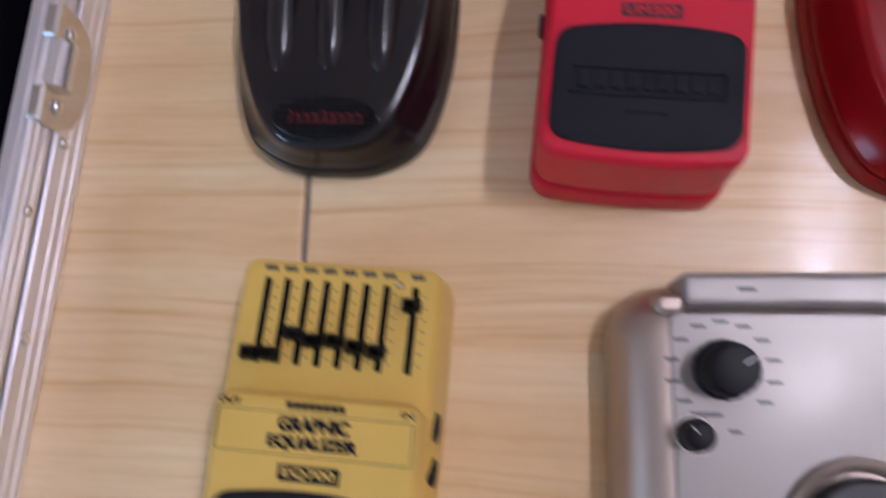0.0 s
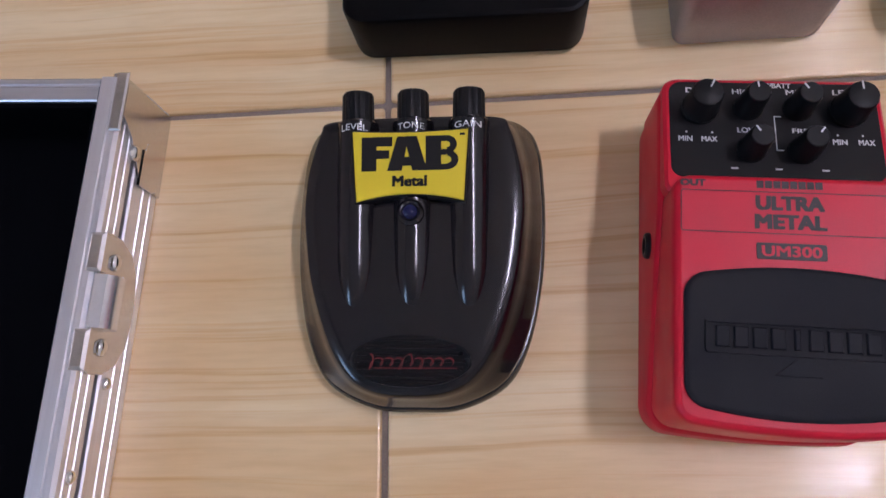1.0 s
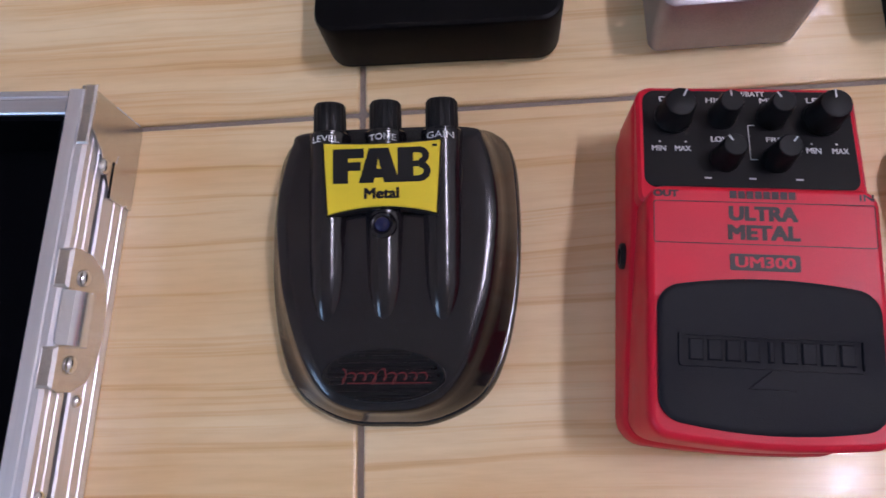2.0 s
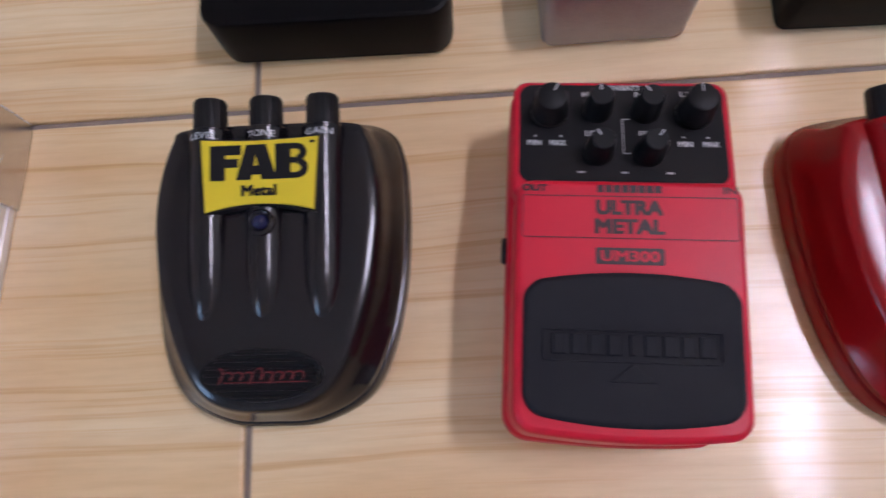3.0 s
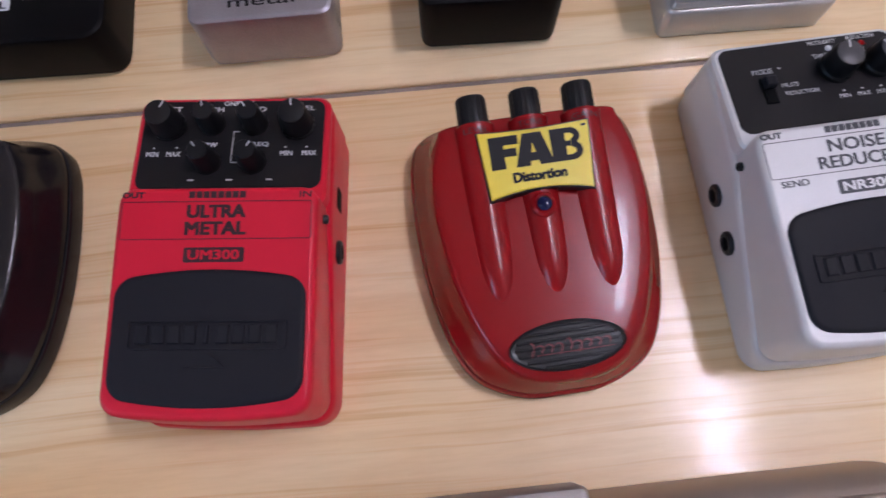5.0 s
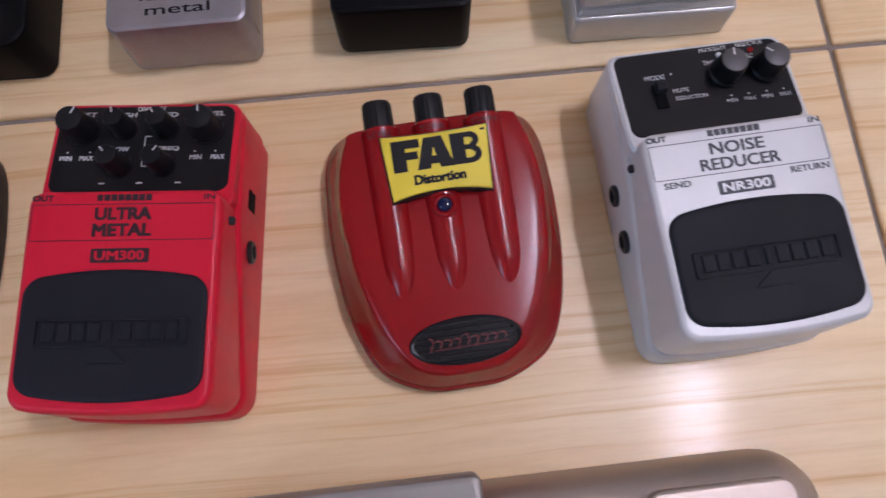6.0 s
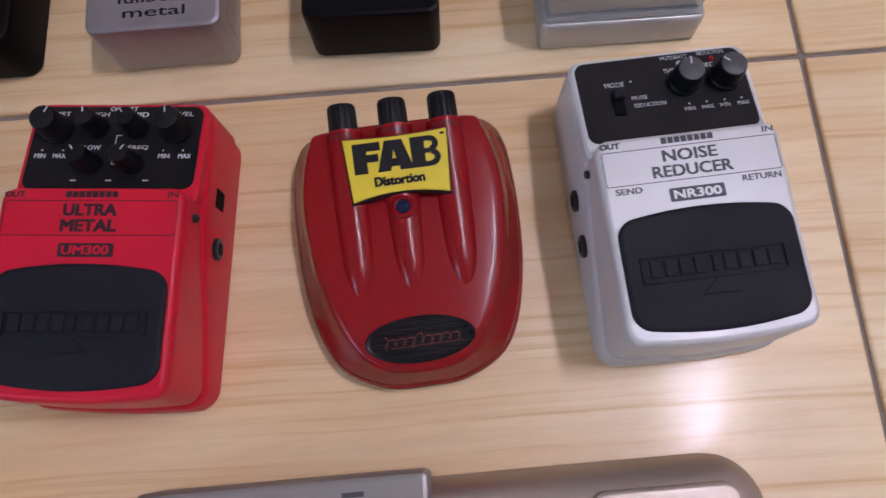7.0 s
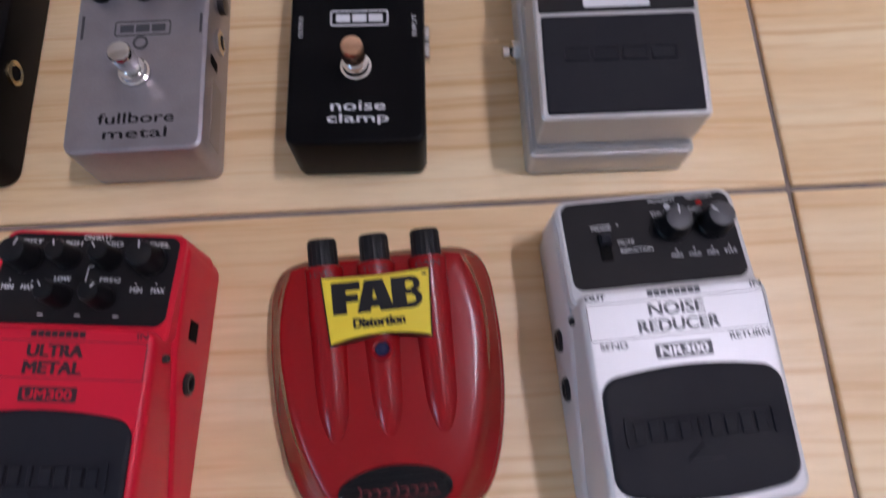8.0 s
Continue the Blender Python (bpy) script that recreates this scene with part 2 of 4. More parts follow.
def box(bm, x0, x1, y0, y1, z0, z1, bevel=0.0, surf=None):
    """A block, bevelled along its edges by a small step."""
    o = [(x1, y1), (x0, y1), (x0, y0), (x1, y0)]
    return solid(o, [(z0, bevel), (z0 + bevel, 0), (z1 - bevel, 0), (z1, bevel)] if bevel else [(z0, 0), (z1, 0)], surf, bm)


def frame_band(bm, outline, width, z0, z1, surf=None):
    """A closed band of the given width along the inside of an outline."""
    inner = inset(outline, width)
    zz = (lambda x, y: surf(x, y)) if surf else (lambda x, y: 0.0)
    lo = [(x, y, z0 + zz(x, y)) for x, y in outline], [(x, y, z0 + zz(x, y)) for x, y in inner]
    hi = [(x, y, z1 + zz(x, y)) for x, y in outline], [(x, y, z1 + zz(x, y)) for x, y in inner]
    return loft(bm, [lo[0], hi[0], hi[1], lo[1]], False, False)


def lettering(text, w, h, x, y, z, mat, parent, surf=None, turn=0.0, bold=0.0, label=""):
    """Printed words, fitted to a width and height and centred at (x, y) on a surface; bold thickens the strokes."""
    cu = bpy.data.curves.new("lettering", "FONT")
    cu.body, cu.align_x, cu.resolution_u = text, "LEFT", 3
    ob = bpy.data.objects.new("lettering_source", cu)
    scene.collection.objects.link(ob)
    bpy.context.view_layer.update()
    me = bpy.data.meshes.new_from_object(ob.evaluated_get(bpy.context.evaluated_depsgraph_get()))
    bpy.data.objects.remove(ob)
    bm = bmesh.new()
    steps = [(0.0, 0.0)] if not bold else [(-1, -0.4), (1, -0.4), (-1, 0.4), (1, 0.4), (0, 0)] if bold < 0.06 else [(a, b) for a in (-1, -0.5, 0, 0.5, 1) for b in (-0.6, 0.0, 0.6)]
    co = [v.co.copy() for v in me.vertices]
    x0, x1, y0, y1 = min(c.x for c in co), max(c.x for c in co), min(c.y for c in co), max(c.y for c in co)
    d = bold * h
    c, s = math.cos(radians(turn)), math.sin(radians(turn))
    for n, (ox, oy) in enumerate(steps):
        vs = []
        for p in co:
            px, py = ((p.x - x0) / (x1 - x0) - 0.5) * (w - 2 * d) + ox * d, ((p.y - y0) / (y1 - y0) - 0.5) * (h - 0.8 * d) + oy * d
            qx, qy = x + c * px - s * py, y + s * px + c * py
            vs.append(bm.verts.new((qx, qy, z + 0.000012 * (n + 1) + (surf(qx, qy) if surf else 0.0))))
        for f in me.polygons:
            bm.faces.new([vs[k] for k in f.vertices])
    bpy.data.meshes.remove(me)
    ob = part("lettering", bm, mat, parent, label, 0)
    return ob


def bars(spec, z, mat, parent, name="print_mark", surf=None, thick=0.00015, label=""):
    """Small printed bars, one mesh: (x, y, width, height) each."""
    bm = bmesh.new()
    for x, y, w, h in spec:
        box(bm, x - w / 2, x + w / 2, y - h / 2, y + h / 2, z, z + thick, 0, surf)
    return tagged(part(name, bm, mat, parent, label, 0), kind="stuff" if len(spec) > 1 else "")


def tilt_between(y0, z0, y1, z1):
    return lambda x, y: z0 + (z1 - z0) * (y - y0) / (y1 - y0)


# ---- the room ----
def room():
    # floor: a screed of grout with the glazed tiles let into it
    bm = bmesh.new()
    box(bm, -1.75, 2.2, -1.9, 2.06, -0.06, -0.0022)
    floor = tagged(mesh_object("floor", bm, M_GROUT, None, "", 0), "glossy pine-look ceramic tile floor with dark joints", "floor", kind="structure")
    for name, (x0, x1, y0, y1) in {"wall_west": (-1.85, -1.75, -1.9, 2.06), "wall_east": (2.2, 2.3, -1.9, 2.06),
                                   "wall_north": (-1.85, 2.3, 2.06, 2.16), "wall_south": (-1.85, 2.3, -2.0, -1.9)}.items():
        bm = bmesh.new()
        if name == "wall_west":
            box(bm, x0, x1, y0, -1.20, -0.06, CEIL)
            box(bm, x0, x1, -0.50, y1, -0.06, CEIL)
            box(bm, x0, x1, -1.20, -0.50, -0.06, 0.80)
            box(bm, x0, x1, -1.20, -0.50, 1.80, CEIL)
        else:
            box(bm, x0, x1, y0, y1, -0.06, CEIL)
        tagged(mesh_object(name, bm, M_WALL, None, "", 0), "plain cream painted wall", "wall", kind="structure")
    bm = bmesh.new()
    box(bm, -1.85, 2.3, -2.0, 2.16, CEIL, CEIL + 0.1)
    tagged(mesh_object("ceiling", bm, M_WALL, None, "", 0), "plain cream painted ceiling", "ceiling", kind="structure")
    return floor


def ceiling_light():
    t = thing("ceiling_light", pose(LAMP_X, LAMP_Y, CEIL), "white fluorescent ceiling light with a long glowing diffuser", "ceiling light")
    bm = bmesh.new()
    box(bm, -0.13, 0.13, -0.36, 0.36, -0.03, 0.0, 0.004)
    part("housing", bm, M_WALL, t)
    glow = material("lamp_diffuser", (0.9, 0.9, 0.9), 0.5)
    b = glow.node_tree.nodes["Principled BSDF"]
    b.inputs["Emission Color"].default_value, b.inputs["Emission Strength"].default_value = (0.98, 0.94, 1.21, 1), LAMP_POWER
    bm = bmesh.new()
    box(bm, -0.08, 0.08, -0.30, 0.30, -0.045, -0.0305, 0.004)
    part("diffuser", bm, glow, t, "glowing warm white diffuser")


# ---- compact stomp boxes with a hinged lid ----
PANEL = tilt_between(0.0195, 0.0445, 0.0590, 0.0400)
LID = tilt_between(0.0190, 0.0535, -0.0595, 0.0515)


def control_knob(parent, x, y, r, h, turn, surf, line=M_WHITEINK, face=M_KNOBFACE):
    z = surf(x, y)
    k = part("knob", turned([(r * 1.12, z), (r * 1.12, z + h * 0.2), (r * 1.02, z + h * 0.26), (r * 0.94, z + h * 0.92), (r * 0.86, z + h)], 32, 0.035, Matrix.Translation((x, y, 0))), M_KNOB, parent)
    part("cap", turned([(r * 0.84, z + h - 0.0002), (r * 0.84, z + h + 0.0002), (r * 0.78, z + h + 0.0004)], 28, 0, Matrix.Translation((x, y, 0))), face, k)
    bm = bmesh.new()
    box(bm, -0.00024, 0.00024, r * 0.35, r * 0.84, z + h + 0.0004, z + h + 0.0006)
    bm.transform(Matrix.Translation((x, y, 0)) @ pose(0, 0, 0, 0, 0, turn))
    part("pointer", bm, line, k, "", 0)
    return k


def side_jack(parent, side, y, z, r, x=0.035):
    m = Matrix.Translation((side * x, y, z)) @ pose(0, 0, 0, 0, 90 * side, 0)
    j = part("jack", turned([(r, -0.002), (r, 0.0012), (r * 0.86, 0.0018), (r * 0.62, 0.0018), (r * 0.60, 0.0006)], 22, 0, m), M_BLACKP, parent)
    part("hole", turned([(r * 0.5, 0.0004), (r * 0.5, 0.0012)], 18, 0, m), M_HOLE, j)


def stomp_box(m, label, shell, ink, title, code, name="stomp_box", lid_back=0.0190, longer=0.0, weight=0.08):
    t = thing(name, m, label, "guitar pedal", "compact pedals")
    # body: low skirt and the taller block behind the lid
    bm = bmesh.new()
    o = rrect(0.0745, 0.1205 + longer, 0.0085, 0, -0.0010 + longer / 2, bow_front=0.0020)
    wedge = lambda x, y: 0.0155 + 0.0225 * min(1.0, max(0.0, (y + 0.0560) / (lid_back + 0.0500)))
    rings = [[(x, y, z) for x, y in inset(o, d)] for z, d in ((0.0, 0.0012), (0.0012, 0.0), (0.0090, 0.0))]
    for dz, d in ((-0.0030, 0.0004), (-0.0010, 0.0008), (0.0, 0.0018), (0.0, 0.0040)):
        rings.append([(x, y, wedge(x, y) + dz) for x, y in inset(o, d)])
    loft(bm, rings)
    o = rrect(0.0728, 0.0592 + longer - lid_back + 0.006, 0.0055, 0, (0.0592 + longer + lid_back - 0.006) / 2)
    rings = [[(x, y, 0.0100) for x, y in inset(o, -0.0005)], [(x, y, PANEL(x, y) - 0.0012) for x, y in inset(o, 0.0006)], [(x, y, PANEL(x, y)) for x, y in inset(o, 0.0017)], [(x, y, PANEL(x, y)) for x, y in inset(o, 0.0021)]]
    loft(bm, rings)
    part("body", bm, shell, t)
    # hinged lid
    ll = lid_back + 0.0595
    o = rrect(0.0712, ll, 0.0066, 0, lid_back - ll / 2, bow_front=0.0026)
    rings = []
    for f, d in ((0.0, 0.0016), (0.03, 0.0004), (0.30, 0.0), (0.86, 0.0008)):
        rings.append([(x, y, 0.0155 + (LID(x, y) - 0.0155) * f) for x, y in inset(o, d)])
    for dz, d in ((-0.0018, 0.0010), (-0.0007, 0.0016), (0.0, 0.0028), (0.0, 0.0032)):
        rings.append([(x, y, LID(x, y) + dz) for x, y in inset(o, d)])
    lid = part("lid", loft(bmesh.new(), rings), shell, t)
    # rubber tread with a raised emblem
    o = rrect(0.0640, 0.0385, 0.0060, 0, -0.0342, bow_front=0.0036, bow_back=0.0034)
    tread = part("tread", solid(o, [(-0.0006, 0), (0.0008, 0), (0.0014, 0.0007), (0.0015, 0.0016)], LID), M_RUBBER, t, "black rubber foot tread")
    bm = bmesh.new()
    frame_band(bm, rrect(0.0524, 0.0100, 0.0010, 0, -0.0334), 0.0009, 0.0013, 0.0024, LID)
    for k in range(9):
        x, w = -0.0212 + 0.0053 * k, (0.0008 if k == 4 else 0.0020)
        box(bm, x - w, x + w, -0.0365, -0.0303, 0.0013, 0.0024, 0.0003, LID)
    tri = [(0.0, -0.0386), (-0.0068, -0.0442), (0.0068, -0.0442)]
    solid(tri, [(0.0013, 0), (0.0020, 0.0002)], LID, bm)
    part("emblem", bm, M_RUBBER, tread)
    # lid print
    bm = bmesh.new()
    frame_band(bm, rrect(0.0655, 0.0136, 0.0009, 0, lid_back - 0.0131), 0.00028, 0.0001, 0.0002, LID)
    part("print_frame", bm, ink, t, "", 0)
    y = lid_back
    lettering("OUT", 0.0078, 0.0022, -0.0290, y - 0.0040, 0.0001, ink, t, LID, bold=0.09)
    lettering("IN", 0.0042, 0.0022, 0.0305, y - 0.0040, 0.0001, ink, t, LID, bold=0.05)
    bars([(-0.0087 + 0.0025 * k, y - 0.0040, 0.0021, 0.0024) for k in range(8)], 0.0001, ink, t, "maker_mark", LID)
    for k, (word, w) in enumerate(title):
        lettering(word, w, 0.0046, 0, y - 0.0100 - 0.0060 * k, 0.0001, ink, t, LID, bold=weight)
    cy = y - 0.0253
    part("model_plate", slab(rrect(0.0206, 0.0052, 0.0007, 0, cy), 0.0, 0.0002, 0.0001, LID), ink, t)
    lettering(code, 0.0176, 0.0034, 0, cy, 0.0003, shell, t, LID, bold=0.05)
    return t


def black_panel(t, lid_back=0.0190):
    part("control_panel", slab(rrect(0.0675, 0.0368, 0.0042, 0, 0.0386), -0.0004, 0.0003, 0.0002, PANEL), M_PANEL, t, "matt black control panel")


def red_metal_pedal():
    t = stomp_box(pose(0.1356, 0.2225, 0, 0, 0, -4.9), "bright red plastic guitar pedal with six black knobs", M_RED, M_REDINK,
                  (("ULTRA", 0.0204), ("METAL", 0.0212)), "UM300")
    black_panel(t)
    for x, y, r, a in ((-0.0238, 0.0462, 0.0056, -25), (-0.0078, 0.0468, 0.0043, 8), (0.0082, 0.0468, 0.0043, 35), (0.0240, 0.0462, 0.0056, 4), (-0.0078, 0.0308, 0.0043, 35), (0.0086, 0.0308, 0.0043, -35)):
        control_knob(t, x, y, r, 0.0125, a, PANEL, face=M_KNOB)
    S = lambda x, y: PANEL(x, y) + 0.0003
    for word, w, x, y in (("ON/BATT", 0.0112, 0.0012, 0.0558), ("DIST", 0.0082, -0.0240, 0.0535), ("HIGH", 0.0084, -0.0085, 0.0532), ("MID", 0.0068, 0.0083, 0.0532), ("LEVEL", 0.0100, 0.0250, 0.0535),
                          ("LOW", 0.0066, -0.0085, 0.0382), ("FREQ", 0.0080, 0.0098, 0.0382), ("MIN", 0.0046, -0.0288, 0.0345), ("MAX", 0.0052, -0.0210, 0.0345), ("MIN", 0.0046, 0.0205, 0.0345), ("MAX", 0.0052, 0.0288, 0.0345)):
        lettering(word, w, 0.0020, x, y, 0.0001, M_WHITEINK, t, S, bold=0.04)
    bars([(-0.0284, 0.0370, 0.0006, 0.0006), (-0.0200, 0.0370, 0.0006, 0.0006), (0.0200, 0.0370, 0.0006, 0.0006), (0.0278, 0.0370, 0.0006, 0.0006), (0.0004, 0.0372, 0.0003, 0.0130), (0.0015, 0.0436, 0.0022, 0.0003), (0.0015, 0.0308, 0.0022, 0.0003),
          (-0.0135, 0.0238, 0.0022, 0.0006), (0.0005, 0.0238, 0.0022, 0.0006), (0.0150, 0.0238, 0.0022, 0.0006)], 0.0001, M_WHITEINK, t, "scale_mark", S)
    for s in (-1, 1):
        side_jack(t, s, 0.0023, 0.0215, 0.0047, 0.0370)
    bm = bmesh.new()
    box(bm, 0.0355, 0.0374, 0.0190, 0.0270, 0.0180, 0.0270, 0.0004)
    part("power_socket", bm, M_HOLE, t)
    side_jack(t, 1, 0.0089, 0.0430, 0.0017, 0.0350)


def noise_pedal():
    t = stomp_box(pose(0.3601, 0.2263, 0, 0, 0, 2.5), "silver-grey plastic guitar pedal with two knobs and a black tread", M_SILVERP, M_GREYINK,
                  (("NOISE", 0.0206), ("REDUCER", 0.0300)), "NR300", weight=0.05)
    black_panel(t)
    S = lambda x, y: PANEL(x, y) + 0.0003
    for x, a in ((0.0080, -5), (0.0245, 50)):
        control_knob(t, x, 0.0430, 0.0058, 0.0115, a, S)
    lettering("SEND", 0.0100, 0.0024, -0.0248, -0.0030, 0.0001, M_GREYINK, t, LID, bold=0.05)
    lettering("RETURN", 0.0145, 0.0024, 0.0245, -0.0030, 0.0001, M_GREYINK, t, LID, bold=0.05)
    for word, w, h, x, y in (("MODE", 0.0078, 0.0022, -0.0192, 0.0455), ("MUTE", 0.0062, 0.0017, -0.0105, 0.0385), ("REDUCTION", 0.0125, 0.0017, -0.0070, 0.0350), ("MUTE/BATT", 0.0110, 0.0017, 0.0070, 0.0552), ("REDUCTION", 0.0108, 0.0017, 0.0220, 0.0556),
                             ("THRES", 0.0070, 0.0020, 0.0050, 0.0492), ("DEC", 0.0050, 0.0020, 0.0195, 0.0500), ("MIN", 0.0040, 0.0017, 0.0080, 0.0310), ("MAX", 0.0046, 0.0017, 0.0152, 0.0310), ("MIN", 0.0040, 0.0017, 0.0220, 0.0310), ("MAX", 0.0046, 0.0017, 0.0292, 0.0310)):
        lettering(word, w, h, x, y, 0.0001, M_WHITEINK, t, S)
    bars([(0.0082, 0.0332, 0.0006, 0.0006), (0.0152, 0.0332, 0.0006, 0.0006), (0.0222, 0.0332, 0.0006, 0.0006), (0.0290, 0.0332, 0.0006, 0.0006), (-0.0125, 0.0462, 0.0006, 0.0006)], 0.0001, M_WHITEINK, t, "scale_mark", S)
    sw = part("mode_switch", slab(rrect(0.0046, 0.0112, 0.0004, -0.0190, 0.0370), 0.0, 0.0006, 0.0002, S), M_HOLE, t)
    bm = bmesh.new()
    box(bm, -0.0210, -0.0170, 0.0376, 0.0416, 0.0006, 0.0044, 0.0004, S)
    part("slider", bm, M_RUBBER, sw)
    part("led", turned([(0.0011, PANEL(0.0085, 0.0520)), (0.0011, PANEL(0.0085, 0.0520) + 0.0010), (0.0006, PANEL(0.0085, 0.0520) + 0.0015)], 12, 0, Matrix.Translation((0.0085, 0.0520, 0))), M_WHITEINK, t)
    part("led", turned([(0.0012, PANEL(0.0215, 0.0525)), (0.0012, PANEL(0.0215, 0.0525) + 0.0010), (0.0007, PANEL(0.0215, 0.0525) + 0.0015)], 12, 0, Matrix.Translation((0.0215, 0.0525, 0))), M_LEDRED, t, "red indicator")
    side_jack(t, -1, 0.0068, 0.0180, 0.0046, 0.0370)
    side_jack(t, -1, -0.0130, 0.0180, 0.0048, 0.0370)
    side_jack(t, -1, 0.0100, 0.0400, 0.0017, 0.0350)


def equaliser_pedal():
    t = stomp_box(pose(0.0238, 0.0640, 0, 0, 0, -3.4), "yellow plastic guitar pedal with eight slider controls", M_YELLOW, M_INK,
                  (("GRAPHIC", 0.0240), ("EQUALIZER", 0.0300)), "EQ700", longer=0.0060)
    S = lambda x, y: PANEL(x, y) + 0.0001
    down = (0.0, 0.0, 0.0075, 0.0055, 0.0060, 0.0045, 0.0035, 0.0200)
    for k in range(8):
        x = -0.0262 + 0.0072 * k + (0.003 if k == 7 else 0)
        slot = part("slot", slab(rrect(0.0025, 0.0300, 0.0003, x, 0.0430), -0.0002, 0.0002, 0.0001, S), M_HOLE, t)
        y = 0.0310 + down[k]
        bm = bmesh.new()
        z = PANEL(x, y)
        box(bm, x - 0.0009, x + 0.0009, y - 0.0012, y + 0.0012, z, z + 0.0060)
        solid(rrect(0.0068, 0.0052, 0.0008, x, y, 3, 2), [(z + 0.0055, 0.0006), (z + 0.0062, 0.0), (z + 0.0082, 0.0003), (z + 0.0100, 0.0016)], None, bm)
        part("slider", bm, M_KNOB, slot)
        bars([(x + (0.0031 if k < 7 else 0.0034), 0.0310 + 0.0040 * j, 0.0016, 0.0004) for j in range(7)], 0.0001, M_GREYINK, t, "scale_mark", S)
        bars([(x + 0.0004 + d, 0.0617, 0.0013, 0.0020) for d in (-0.0016, 0.0, 0.0016)], 0.0001, M_GREYINK, t, "frequency_mark", S)
    part("led", turned([(0.0014, PANEL(0.0215, 0.0585)), (0.0014, PANEL(0.0215, 0.0585) + 0.0010), (0.0008, PANEL(0.0215, 0.0585) + 0.0018)], 12, 0, Matrix.Translation((0.0215, 0.0585, 0))), M_CHROME, t, "clear indicator lamp")
    side_jack(t, 1, 0.0105, 0.0300, 0.0052, 0.0366)
    side_jack(t, 1, -0.0050, 0.0270, 0.0048, 0.0366)


# ---- rounded enamel pedals with three flutes ----
def spline(ctrl, n):
    """A smooth closed outline, mirrored in x, through the right-hand control points from front to back."""
    pts = [Vector(p) for p in ctrl] + [Vector((-x, y)) for x, y in reversed(ctrl[1:-1])]
    out, c = [], len(pts)
    for k in range(c):
        a, b, d, e = pts[k - 1], pts[k], pts[(k + 1) % c], pts[(k + 2) % c]
        for j in range(n):
            u = j / n
            q = 0.5 * ((2 * b) + (d - a) * u + (2 * a - 5 * b + 4 * d - e) * u * u + (3 * b - a - 3 * d + e) * u ** 3)
            out.append((q.x, q.y))
    return out


TOP = [(0.0, -0.0566), (0.0120, -0.0554), (0.0210, -0.0505), (0.0290, -0.0385), (0.0360, -0.0185), (0.0390, 0.0000), (0.0398, 0.0120), (0.0386, 0.0250), (0.0350, 0.0385), (0.0300, 0.0432), (0.0, 0.0440)]
FOOT = [(0.0, -0.0612), (0.0165, -0.0600), (0.0330, -0.0515), (0.0415, -0.0365), (0.0465, -0.0140), (0.0482, 0.0080), (0.0480, 0.0250), (0.0466, 0.0395), (0.0418, 0.0492), (0.0300, 0.0534), (0.0, 0.0540)]


def crown(x, y):
    return 0.0344 - 0.0080 * (0.045 - y) / 0.105


def flute_top(y):
    d = max(0.0, -0.015 - y)
    return 0.0425 - 0.15 * (0.045 - max(y, -0.015)) - 0.10 * d - 20.0 * d * d


def heavy_fab(w, h, x, y, z, mat, parent, surf):
    """The three heavy block letters of the name plate, built from strokes; the unit is the letter height."""
    arc = lambda cx, cy, ro, ri, a: [(cx + r * math.cos(b), cy + r * math.sin(b)) for r, b in ((ro, a), (ro, a - math.pi / 12), (ri, a - math.pi / 12), (ri, a))]
    strokes = [[(0, 0), (0.40, 0), (0.40, 1), (0, 1)], [(0.40, 0.72), (0.82, 0.72), (0.82, 1), (0.40, 1)], [(0.40, 0.36), (0.74, 0.36), (0.74, 0.61), (0.40, 0.61)]]
    ax = 0.70
    strokes += [[(ax + p, q) for p, q in poly] for poly in (
        [(-0.02, 0), (0.37, 0), (0.50, 0.70), (0.50, 1), (0.25, 1)], [(0.65, 0), (1.05, 0), (0.77, 1), (0.50, 1), (0.50, 0.70)], [(0.38, 0.14), (0.64, 0.14), (0.59, 0.40), (0.43, 0.40)])]
    bx = 1.70
    strokes += [[(bx + p, q) for p, q in poly] for poly in (
        [(0, 0), (0.41, 0), (0.41, 1), (0, 1)], [(0.34, 0.83), (0.56, 0.83), (0.56, 1), (0.34, 1)], [(0.34, 0.43), (0.56, 0.43), (0.56, 0.60), (0.34, 0.60)], [(0.34, 0), (0.58, 0), (0.58, 0.17), (0.34, 0.17)])]
    for k in range(12):
        a = math.pi / 2 - math.pi * k / 12
        strokes += [[(bx + p, q) for p, q in arc(0.56, 0.735, 0.265, 0.085, a)], [(bx + p, q) for p, q in arc(0.57, 0.29, 0.29, 0.105, a)]]
    bm = bmesh.new()
    for n, poly in enumerate(strokes):
        pts = [(x + (p / 2.56 - 0.5) * w, y + (q - 0.5) * h) for p, q in poly]
        bm.faces.new([bm.verts.new((p, q, z + 0.000004 * n + surf(p, q))) for p, q in pts])
    part("lettering", bm, mat, parent, "", 0)


